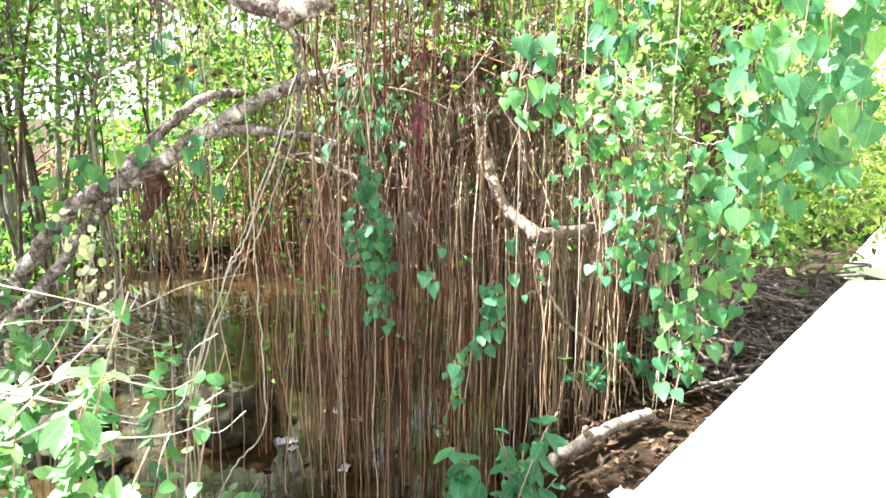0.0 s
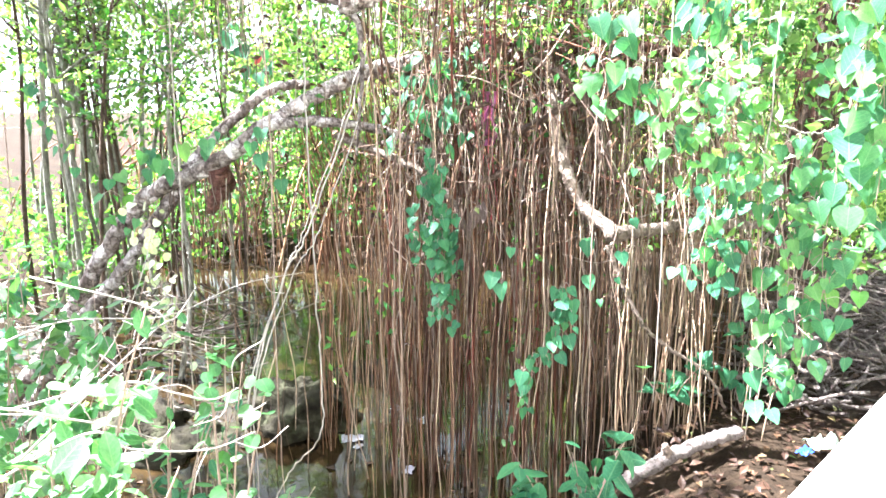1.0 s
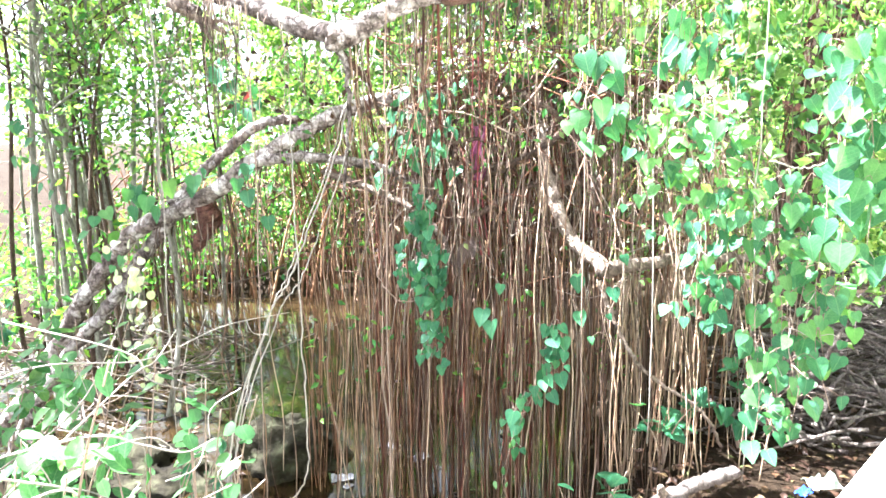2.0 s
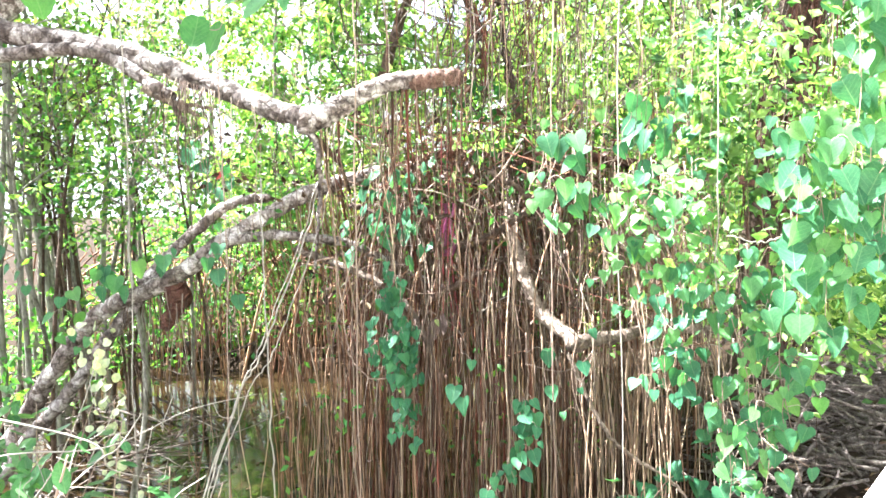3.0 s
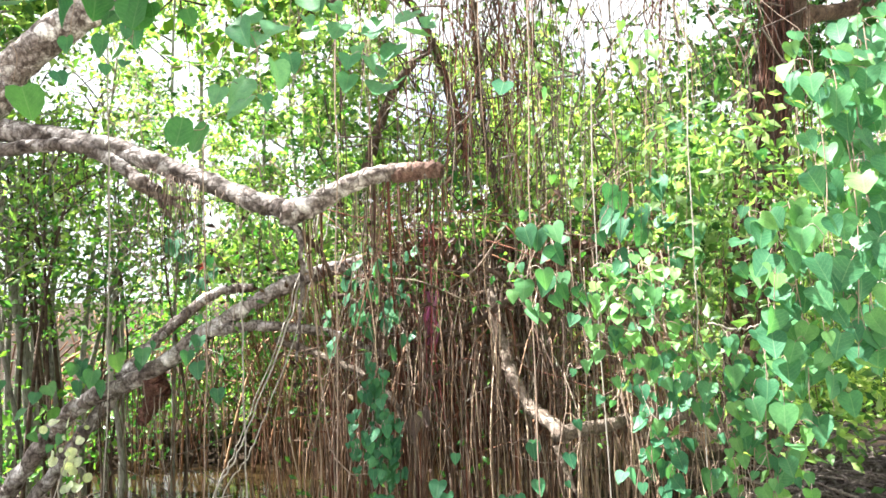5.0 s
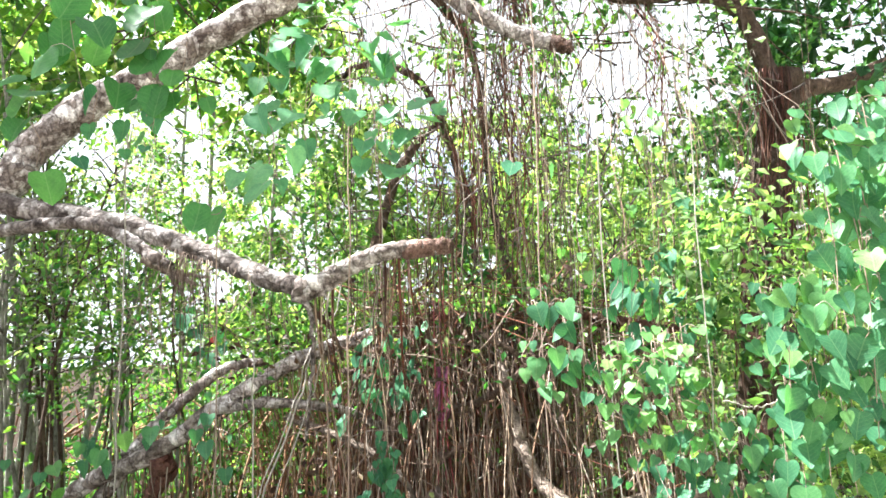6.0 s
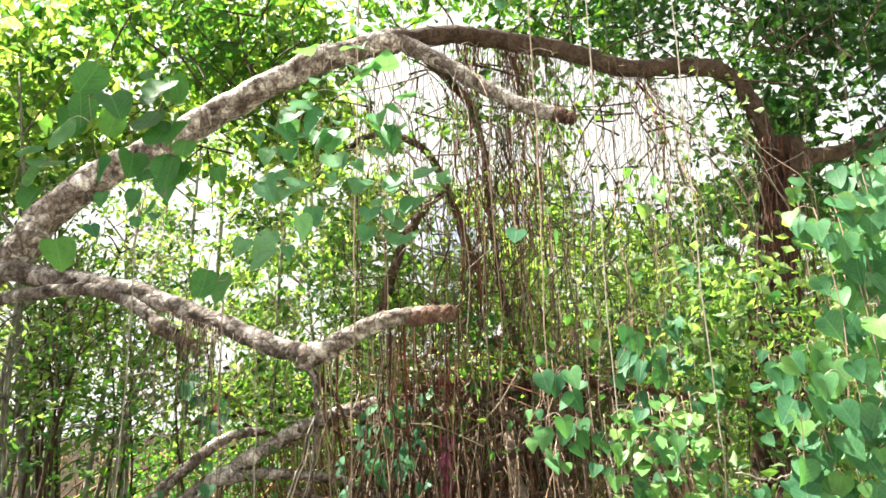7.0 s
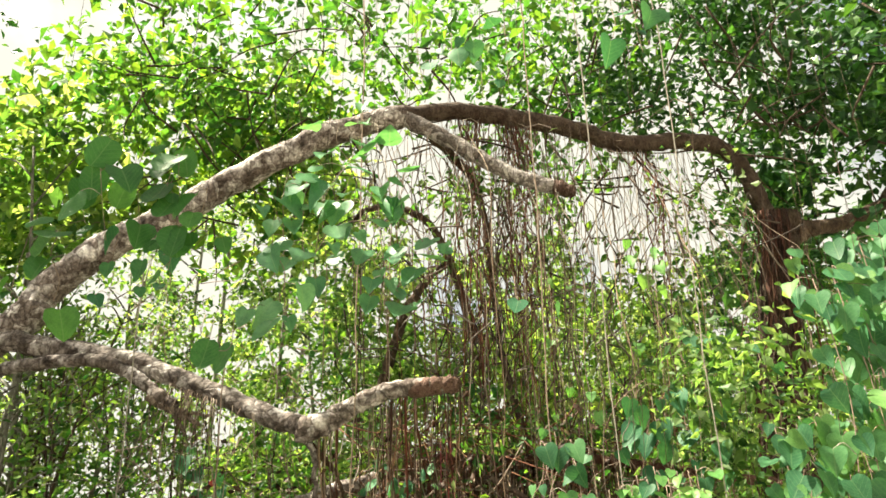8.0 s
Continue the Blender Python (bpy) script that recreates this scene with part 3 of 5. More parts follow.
limb("limb", [(0.44, 3.47, 0.8), (0.52, 3.42, 0.6), (0.64, 3.4, 0.41), (0.9, 3.4, 0.22), (1.0, 3.4, 0.05)], 0.011, 0.006, DRIFTWOOD, banyan)
limb("limb", [(-0.5, 4.38, 1.7), (-0.17, 4.4, 1.79), (0.2, 4.42, 1.77), (0.62, 4.4, 1.77), (1.31, 4.5, 1.66), (2.05, 5.0, 1.6)], 0.022, 0.03, BARK_RED, banyan, "reddish-brown cross limb hung with roots")
limb("limb", [(-0.15, 3.88, 1.27), (-0.02, 3.9, 1.3), (0.11, 3.9, 1.34), (0.29, 4.0, 1.45), (0.4, 4.1, 1.6)], 0.01, 0.02, BARK_BROWN, banyan)
limb("limb", [(-0.9, 3.82, 1.28), (-0.78, 3.8, 1.24), (-0.46, 3.65, 1.13), (-0.29, 3.6, 0.99), (-0.2, 3.6, 0.8)], 0.02, 0.012, DRIFTWOOD, banyan)


# broken branches caught across the root curtain
for points in ([(-0.05, 3.85, 1.26), (0.1, 3.86, 1.33), (0.28, 3.86, 1.44), (0.4, 3.9, 1.55)], [(-0.2, 3.84, 1.02), (0.05, 3.85, 1.15), (0.23, 3.86, 1.22), (0.55, 3.9, 1.2)], [(-0.6, 3.75, 1.5), (-0.35, 3.8, 1.42), (-0.1, 3.85, 1.44)], [(0.1, 3.9, 1.66), (0.3, 3.88, 1.52), (0.42, 3.86, 1.35)]):
    limb("broken_branch", points, 0.017, 0.009, BARK_BROWN, banyan, "", 0.25, 8)


def along(points):
    p = np.array(points)
    return lambda x: (np.interp(x, p[:, 0], p[:, 1]), np.interp(x, p[:, 0], p[:, 2]))


# where the limbs pass over x: y and z
arch_at = along([(-2.12, 4.0, 3.0), (-1.39, 4.1, 3.48), (-0.59, 4.2, 3.89), (-0.1, 4.32, 4.03), (0.77, 4.6, 4.03), (1.19, 4.75, 3.96), (1.97, 5.0, 4.02), (2.26, 5.1, 3.54)])
cross_at = along([(-0.5, 4.38, 1.7), (-0.17, 4.4, 1.79), (0.62, 4.4, 1.77), (1.31, 4.5, 1.66), (2.05, 5.0, 1.6)])
fork_at = along([(-3.02, 3.95, 2.6), (-2.03, 3.85, 2.31), (-1.67, 3.75, 2.22), (-1.14, 3.55, 2.02), (-0.72, 3.4, 1.86), (-0.5, 3.4, 1.97), (-0.09, 3.4, 2.04)])
low_at = along([(-2.61, 4.1, 0.23), (-2.0, 3.95, 0.94), (-1.53, 3.75, 1.13), (-0.85, 3.9, 1.56), (-0.5, 4.15, 1.68)])


def hanging(start, x, y, bottom, sway, ease=0.6):
    """A root's line: it leaves its limb at start, swings over x, y within ease metres and drops to bottom."""
    sx, sy, top = start
    drop = top - bottom
    n = max(7, int(drop / 0.12))
    s = np.linspace(0, 1, n)
    e = np.clip(s * drop / ease, 0, 1)
    e = e * e * (3 - 2 * e)
    k, q = RNG.uniform(0, 50, 2)
    wob = np.array([[noise.noise(Vector((k, a * drop * 1.9, 0))), noise.noise(Vector((q, a * drop * 1.9, 4)))] for a in s]) * sway
    wob += 0.2 * sway * np.sin(s[:, None] * 9 * drop + RNG.uniform(0, 6, 2))
    wob *= np.clip(s * 8, 0, 1)[:, None]
    return np.column_stack([sx + (x - sx) * e + wob[:, 0], sy + (y - sy) * e + wob[:, 1], top - drop * s])


def from_limb(x, y):
    """A limb from which a root over x, y may hang."""
    kind = RNG.random()
    if x < -0.75:
        sx = x + RNG.normal(0, 0.05)
        return (sx, *low_at(sx))
    if kind < 0.08:
        sx = x + RNG.normal(0, 0.12)
        return (sx, *arch_at(sx))
    if kind < 0.3 and x < 0:
        sx = x + RNG.normal(0, 0.1)
        return (sx, *fork_at(sx))
    sx = x + RNG.normal(0, 0.13)
    return (max(sx, -0.5), *cross_at(max(sx, -0.5)))


def root(start, x, y, bottom, r, sway, material, ease=0.7):
    r *= 0.72
    path = hanging(start, x, y, bottom, sway, ease)
    v, f = tube(path, r * np.linspace(0.8, 1.0, len(path)) * (1 + 0.2 * np.sin(np.arange(len(path)) * RNG.uniform(0.5, 2))), 5)
    under(part("aerial_root", v, f, material), banyan)


BUNDLES = [-0.62, -0.46, -0.3, -0.2, -0.04, 0.08, 0.2, 0.33, 0.42]
for i in range(138):
    if i % 3 < 2:
        x = BUNDLES[RNG.integers(0, 9)] + RNG.normal(0, 0.05)
    else:
        x = RNG.uniform(-0.75, 0.5)
    # Front roots pale, back roots dark, so the depth's shade lies in their colours.
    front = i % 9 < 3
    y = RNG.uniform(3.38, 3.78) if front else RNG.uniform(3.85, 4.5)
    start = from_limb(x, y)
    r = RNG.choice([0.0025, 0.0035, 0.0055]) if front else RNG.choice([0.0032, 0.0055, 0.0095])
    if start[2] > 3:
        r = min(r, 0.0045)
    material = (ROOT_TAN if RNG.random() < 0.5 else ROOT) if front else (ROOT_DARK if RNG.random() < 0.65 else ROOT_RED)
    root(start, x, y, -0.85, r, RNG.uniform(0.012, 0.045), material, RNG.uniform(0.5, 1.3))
for i in range(56):
    front = i % 2
    x, y = RNG.uniform(0.4, 1.25), RNG.uniform(3.4, 3.9) if front else RNG.uniform(3.95, 4.6)
    start = from_limb(x + RNG.normal(0.14, 0.1), y)
    r = RNG.choice([0.003, 0.0045, 0.007])
    if start[2] > 3:
        r = 0.004
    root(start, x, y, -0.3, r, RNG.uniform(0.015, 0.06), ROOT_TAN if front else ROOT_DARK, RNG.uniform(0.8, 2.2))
for i in range(14):
    x = RNG.uniform(-1.6, -0.7)
    root(from_limb(x, 4), x, RNG.uniform(3.75, 4.3), RNG.uniform(-0.85, -0.1), RNG.choice([0.003, 0.004, 0.006]), 0.07, ROOT_TAN if i % 2 else ROOT)
for i in range(34):
    x = RNG.choice([-0.02, 0.04, 0.29, 0.34, 0.37, 0.6, 0.95, 1.35]) + RNG.normal(0, 0.04)
    start = (x, *arch_at(x))
    root(start, x + RNG.normal(0, 0.08), start[1] + RNG.uniform(0, 0.35), RNG.uniform(1.3, 2.9), RNG.choice([0.0025, 0.0035, 0.005, 0.007]), RNG.uniform(0.12, 0.3), ROOT_RED if RNG.random() < 0.7 else ROOT_DARK)
for i in range(60):
    x = 2.3 + RNG.normal(0, 0.09)
    root((x, RNG.uniform(4.98, 5.12), 3.5), x - RNG.uniform(0.0, 0.45), RNG.uniform(4.95, 5.15), RNG.uniform(0.2, 2.4), RNG.choice([0.004, 0.006, 0.01]), 0.1, ROOT_DARK, 2.0)
# pale strands that lean over the bank
for i in range(30):
    x = RNG.uniform(0.45, 1.15)
    sx = x + RNG.uniform(0.1, 0.4)
    root((sx, *cross_at(sx)), x, RNG.uniform(3.25, 3.6), -0.2, RNG.choice([0.003, 0.0045]), 0.06, ROOT_TAN, RNG.uniform(1.4, 2.2))
# rusty bundles below the arch
for x, top, low, count in ((0.08, 3.6, 2.1, 16), (0.4, 3.35, 2.5, 14), (0.36, 2.9, 1.9, 8), (1.3, 3.75, 2.7, 10)):
    for i in range(count):
        sx = x + RNG.normal(0, 0.08)
        root((sx, *arch_at(sx)), x + RNG.normal(0, 0.045), 4.4 + RNG.normal(0, 0.05), low + RNG.uniform(0, 0.5), RNG.choice([0.003, 0.0045, 0.006]), RNG.uniform(0.05, 0.14), ROOT_RED, RNG.uniform(0.4, 0.8))
# The darkest strands here colour in the shaded gaps behind the front roots.
back = []
for i in range(300):
    x = RNG.choice([RNG.uniform(-0.85, 0.6), RNG.choice(BUNDLES) + RNG.normal(0, 0.06), RNG.uniform(0.45, 1.5)], p=[0.45, 0.3, 0.25])
    sx = max(x + RNG.normal(0, 0.08), -0.5)
    back.append((hanging((sx, *cross_at(sx)), x, RNG.uniform(4.3, 5.0), RNG.uniform(-0.85, -0.2), RNG.uniform(0.02, 0.07), RNG.uniform(0.4, 1.2)), 0.003, RNG.uniform(0.0018, 0.005)))
for i in range(14):
    x = -0.6 - abs(RNG.normal(0, 0.4))
    sx = x + RNG.normal(0, 0.06)
    back.append((hanging((sx, *low_at(sx)), x, RNG.uniform(3.95, 4.7), RNG.uniform(-0.85, -0.5), RNG.uniform(0.02, 0.07), RNG.uniform(0.4, 1.2)), 0.003, RNG.uniform(0.0015, 0.0035)))
for i in range(110):
    x = RNG.uniform(-1.15, -0.45)
    sx = x + RNG.normal(0, 0.05)
    back.append((hanging((sx, *low_at(sx)), x, RNG.uniform(4.2, 4.9), -0.85, RNG.uniform(0.02, 0.05), RNG.uniform(0.4, 1.0)), 0.002, RNG.uniform(0.0015, 0.003)))
v, f = tubes(back, 3)
tagged(under(part("back_root_curtain", v, f, ROOTLET_WARM), banyan), kind="stuff")
fringe = []
for i in range(50):
    x = RNG.choice([-1.65, -1.5, -1.35]) + RNG.normal(0, 0.1)
    start = from_limb(x, 4)
    fringe.append((hanging(start, x, start[1] + RNG.uniform(-0.04, 0.12), start[2] - RNG.uniform(0.15, 0.8), 0.05), 0.003, 0.0018))
for i in range(560):
    x = RNG.choice([RNG.uniform(-0.75, 0.5), RNG.choice(BUNDLES) + RNG.normal(0, 0.06), RNG.uniform(0.45, 1.4)], p=[0.35, 0.4, 0.25])
    start = from_limb(x, 4)
    fringe.append((hanging(start, x, RNG.uniform(3.4, 4.9), RNG.uniform(-0.8, min(start[2], 1.8) - 0.6), RNG.uniform(0.02, 0.07), RNG.uniform(0.4, 1.5)), 0.0022, RNG.uniform(0.0014, 0.0032)))
for i in range(18):
    x = RNG.uniform(-2.2, -0.7)
    fringe.append((hanging(from_limb(x, 4), x + RNG.normal(0, 0.04), RNG.uniform(3.7, 4.2), RNG.uniform(-0.6, 0.5), 0.08), 0.0022, 0.0015))
for i in range(80):
    x = RNG.choice([RNG.uniform(-0.4, 1.2), RNG.uniform(1.0, 2.25), RNG.choice([-0.02, 0.05, 0.22, 0.34, 0.5]) + RNG.normal(0, 0.06)], p=[0.4, 0.35, 0.25])
    start = (x, *arch_at(x))
    fringe.append((hanging(start, x + RNG.normal(0, 0.1), start[1] + abs(RNG.normal(0, 0.25)), start[2] - RNG.uniform(0.5, 2.4), RNG.uniform(0.1, 0.28)), 0.0025, RNG.uniform(0.0013, 0.0035)))
for i in range(70):
    x = RNG.uniform(0.25, 1.7)
    start = (x, *arch_at(x))
    fringe.append((hanging(start, x + RNG.normal(0, 0.06), RNG.uniform(3.5, 4.6), RNG.uniform(0.0, 1.6), RNG.uniform(0.03, 0.1), 1.5), 0.002, RNG.uniform(0.0014, 0.0028)))
for i in range(70):
    x = RNG.choice([RNG.uniform(-2.4, -0.8), -1.35 + RNG.normal(0, 0.08)])
    start = (x, *fork_at(x))
    fringe.append((hanging(start, x + RNG.normal(0, 0.04), start[1] + RNG.uniform(-0.03, 0.1), start[2] - RNG.uniform(0.2, 0.9), 0.06), 0.0022, 0.0013))
v, f = tubes(fringe, 3)
tagged(under(part("root_fringe", v, f, ROOTLET), banyan), kind="stuff")

over_at = along([(-1.9, 2.7, 4.79), (-0.8, 2.72, 4.7), (0.0, 2.8, 4.7), (0.8, 2.85, 4.75), (1.5, 2.9, 4.75), (2.4, 3.0, 4.8)])
# an overhead limb over the bridge side, from which the leafy vines hang
limb("limb", [(3.3, 5.35, 3.62), (3.6, 4.6, 4.3), (3.2, 3.7, 4.75), (2.4, 3.0, 4.8), (1.5, 2.9, 4.75), (0.8, 2.85, 4.75), (0.0, 2.8, 4.7), (-0.8, 2.72, 4.7), (-1.9, 2.7, 4.8)], 0.06, 0.025, BARK_BROWN, banyan)

# thin canes and looping lianas that hang free
liana = base("hanging_liana", -0.75, 3.3, 0.3, "thin pale lianas leaning down from the limb to the bank", "vine")
for dx, dy, r in ((0, 0, 0.004), (0.04, 0.05, 0.0028), (-0.04, 0.1, 0.003)):
    limb("stem", [(-0.6 + dx, 3.65 + dy, 2.05), (-0.66 + dx, 3.6 + dy, 1.76), (-0.75 + dx, 3.4 + dy, 1.33), (-0.88 + dx, 3.2 + dy, 0.89), (-0.96 + dx * 0.6, 3.1 + dy, 0.7), (-1.07 + dx * 0.3, 2.9 + dy, 0.27), (-1.08, 2.88 + dy, -0.1), (-1.09, 2.86 + dy, -0.8)], r, r, TWIG_PALE, liana, "", 0.1, 5)
LOOPS = [
    [(-0.64, 3.5, 1.5), (-0.59, 3.5, 0.92), (-0.53, 3.45, 0.76), (-0.4, 3.45, 0.7), (-0.26, 3.5, 0.81), (-0.2, 3.5, 1.1)],
    [(-0.84, 3.1, 1.6), (-0.8, 3.0, 0.85), (-0.76, 2.9, 0.41), (-0.74, 2.8, 0.16), (-0.89, 2.8, -0.04), (-1.0, 2.8, -0.3)],
    [(-2.5, 4.5, 2.4), (-2.18, 4.4, 1.99), (-1.81, 4.3, 1.72), (-1.55, 4.0, 1.48)],
    [(1.0, 3.1, 1.35), (1.12, 3.1, 1.32), (1.24, 3.1, 1.36), (1.38, 3.1, 1.5)],
]
for x, y, top, low in ((-0.43, 3.0, 4.7, -0.95), (0.6, 3.1, 4.75, 0.2), (0.35, 3.2, 4.75, -0.4), (0.95, 3.0, 4.75, 0.1), (-2.3, 3.3, 2.55, -0.9), (-1.44, 3.2, 2.6, -0.9), (-1.07, 3.3, 2.2, -0.9)):
    LOOPS.append([(x, y, top), (x + 0.01, y, top - (top - low) * 0.3), (x - 0.02, y + 0.02, top - (top - low) * 0.65), (x, y, low)])
for k, pts in enumerate(LOOPS):
    one = base("hanging_liana", *pts[-1], "thin pale brown liana hanging from the limbs", "vine", "hanging lianas")
    limb("stem", pts, 0.0034, 0.0026, TWIG_PALE if k % 2 else TWIG, one, "", 0.1, 5)

# ---- leafy vines ----


RED_LEAF = leaf_meshes(OVAL, plastic_material("withered_red_leaf", (0.3, 0.03, 0.02), (0.4, 0.06, 0.04)))


def vine(a, b, count, size, meshes, label, spread=0.06, yaw=0.0, name="leafy_vine", hung=False, flat=-16):
    """A hanging stem from a to b with large leaves on short stalks."""
    thing = base(name, *b, label, "vine", "leafy vines")
    a, b = np.array(a), np.array(b)
    mid = (a + b) / 2 + RNG.normal(0, 0.03, 3)
    path = curve([a + (0, 0.03, 0.12), a, mid, b], 6)
    if hung:
        far = curve([(a[0] + 0.02, *over_at(a[0] + 0.02)), (a[0] + 0.03, a[1] + 0.02, a[2] + 0.8), a + (0, 0.03, 0.12)], 6)
        v, f = tube(far, 0.001, 4)
        under(part("tendril", v, f, BARK_DARK), thing)
    lines = [(path, 0.0028 if a[2] - b[2] > 0.6 else 0.0017, 0.0015)]
    for k in range(count):
        s = (k + RNG.uniform(0.1, 0.9)) / count
        q = path[min(len(path) - 1, int(s * len(path)))]
        dx, dy, dz = RNG.normal(0, spread), -abs(RNG.normal(0.02, 0.03)), RNG.normal(0, 0.03)
        lines.append((curve([q, q + (dx * 0.5, dy * 0.6, dz + 0.02), q + (dx, dy, dz)], 3), 0.0014, 0.001))
        add_leaf(thing, meshes, q[0] + dx, q[1] + dy, q[2] + dz, size * RNG.choice([0.55, 0.75, 0.9, 1.0, 1.15]), yaw + RNG.normal(0, 26), RNG.normal(flat, 18), RNG.normal(0, 17))
    v, f = tubes(lines, 4)
    under(part("stem", v, f, TWIG), thing)
    return thing


HEART_LABEL = "hanging vine with broad heart-shaped green leaves"
TEAL_LABEL = "vine with blue-green heart-shaped leaves in the shade"
ROUND_LABEL = "vine with round dark green leaves over the limb"
LIME_LABEL = "vine shoot with bright lime-green leaves"
PALE_LABEL = "shoot with small pale sunlit leaves"


def curtain(x, y, z, strands, per_metre, size, meshes, label, lean=0.0, spread=0.045, yaw=-16, flat=-16):
    """Vines side by side within the ranges x, y and z; each hangs over a stretch of z of its own."""
    for k in range(strands):
        at = x[0] + (x[1] - x[0]) * (k + RNG.uniform(0.1, 0.9)) / strands
        tall = (z[1] - z[0]) * RNG.uniform(0.45, 1.0)
        top = RNG.uniform(z[0] + tall, z[1])
        deep = RNG.uniform(*y)
        vine((at, deep, top), (at + lean * tall + RNG.normal(0, 0.02), deep, top - tall), max(2, int(per_metre * tall)), size, meshes, label, spread, yaw, hung=top > 1.4 and deep < 3.4 and (k % 3 == 0 or top > 2.6), flat=flat)


# the curtain of heart-shaped leaves beside the bridge
curtain((1.32, 1.66), (2.8, 3.0), (1.2, 2.24), 10, 18, 0.1, VINE, HEART_LABEL)
curtain((1.14, 1.36), (2.86, 3.05), (1.02, 1.7), 8, 24, 0.088, VINE, HEART_LABEL)
curtain((0.94, 1.22), (2.85, 3.05), (0.42, 1.2), 9, 26, 0.07, VINE, HEART_LABEL)
curtain((0.9, 1.08), (2.8, 2.95), (0.24, 0.7), 4, 28, 0.066, VINE, HEART_LABEL)
curtain((1.55, 2.0), (3.2, 3.5), (1.2, 2.6), 6, 13, 0.09, VINE, HEART_LABEL)
curtain((1.85, 2.4), (3.6, 4.0), (1.0, 2.3), 6, 12, 0.095, TEAL, TEAL_LABEL)
curtain((2.2, 2.9), (4.0, 4.5), (1.5, 2.9), 7, 11, 0.1, TEAL, TEAL_LABEL)
# sunlit sprays among the roots
curtain((0.46, 0.9), (2.98, 3.12), (1.08, 1.52), 9, 28, 0.056, VINE, HEART_LABEL, 0.15)
curtain((0.5, 0.86), (2.95, 3.05), (1.22, 1.54), 9, 30, 0.055, LIME, LIME_LABEL, 0.2, flat=-45)
curtain((0.24, 0.4), (2.95, 3.05), (1.38, 1.68), 4, 24, 0.075, VINE, HEART_LABEL)
curtain((0.75, 1.34), (3.3, 3.65), (1.5, 2.2), 5, 8, 0.08, VINE, HEART_LABEL)
curtain((0.4, 1.2), (3.6, 3.9), (1.75, 2.7), 5, 8, 0.065, LIME, LIME_LABEL)
curtain((0.2, 0.8), (3.1, 3.4), (0.5, 1.05), 6, 6, 0.06, TEAL, TEAL_LABEL)
# shaded vines on the root curtain
curtain((0.75, 0.9), (3.08, 3.2), (0.68, 1.08), 5, 30, 0.062, TEAL, TEAL_LABEL)
curtain((0.67, 1.0), (3.45, 3.55), (1.62, 1.9), 5, 16, 0.095, TEAL, TEAL_LABEL)
curtain((-0.39, -0.31), (3.42, 3.5), (0.72, 1.1), 5, 70, 0.05, TEAL, TEAL_LABEL, -0.1, 0.016)
curtain((-0.35, -0.25), (3.42, 3.5), (0.4, 0.85), 5, 70, 0.052, TEAL, TEAL_LABEL, -0.1, 0.016)
curtain((-0.54, -0.24), (3.65, 3.75), (1.26, 1.64), 6, 34, 0.085, OVALS, "shaded shoot with oval dark green leaves")
# sprays that hang close by from the limb overhead
curtain((-0.7, -0.5), (2.6, 2.72), (2.12, 2.62), 4, 22, 0.105, SPRAY, HEART_LABEL, 0.1, 0.06, 0, -30)
curtain((-0.38, -0.16), (2.6, 2.72), (2.16, 2.6), 4, 24, 0.105, SPRAY, HEART_LABEL, 0.3, 0.06, 0, -30)
curtain((-0.52, -0.16), (2.6, 2.7), (2.6, 2.86), 4, 26, 0.11, SPRAY, HEART_LABEL, 0.2, 0.06, 0, -55)
curtain((-1.5, -1.12), (2.64, 2.78), (2.5, 2.86), 4, 16, 0.12, SHADE_ROUND, ROUND_LABEL, 0.2, 0.06, 0)
curtain((-1.2, -0.94), (2.64, 2.74), (2.38, 2.84), 3, 18, 0.12, SHADE_ROUND, ROUND_LABEL, 0.0, 0.06, 0)
curtain((-1.74, -1.52), (2.66, 2.78), (2.28, 2.54), 2, 16, 0.125, SHADE_ROUND, ROUND_LABEL, 0.0, 0.04, 0, -35)
curtain((-1.43, -1.1), (2.76, 2.86), (2.28, 2.5), 3, 14, 0.09, TEAL, TEAL_LABEL, 0.0, 0.04, 0)
curtain((-0.25, 0.28), (2.75, 2.86), (3.15, 3.42), 4, 14, 0.095, TEAL, TEAL_LABEL, 0.0, 0.05, 0)
curtain((0.7, 0.86), (2.85, 2.95), (3.4, 3.64), 2, 16, 0.12, TEAL, TEAL_LABEL, 0.0, 0.05, 0)
vine((-0.8, 2.6, 2.06), (-0.94, 2.6, 2.03), 2, 0.11, SHADE_ROUND, ROUND_LABEL, 0.02)
vine((0.22, 3.0, 2.3), (0.23, 3.0, 2.26), 1, 0.12, TEAL, TEAL_LABEL, 0.01, hung=True)
# strands on the roots, the low limb and the bank
vine((-0.05, 3.35, 0.78), (-0.07, 3.35, 0.66), 3, 0.085, TEAL, TEAL_LABEL, 0.03)
vine((0.22, 3.25, 0.52), (0.05, 3.25, 0.12), 40, 0.06, TEAL, TEAL_LABEL, 0.03)
vine((0.05, 3.22, 0.14), (0.07, 3.22, -0.2), 9, 0.04, PALE, PALE_LABEL, 0.02)
vine((1.34, 3.09, 0.76), (1.36, 3.09, 0.68), 4, 0.075, LIME, LIME_LABEL, 0.03)
vine((-1.7, 3.4, 0.85), (-1.67, 3.4, 0.5), 34, 0.042, SUNLIT_CREAM, PALE_LABEL, 0.05)
vine((-1.6, 3.3, 0.52), (-1.5, 3.3, 0.3), 18, 0.04, SUNLIT_CREAM, PALE_LABEL, 0.05)
vine((-1.8, 3.7, 1.12), (-1.35, 3.62, 1.26), 12, 0.075, VINE, HEART_LABEL)
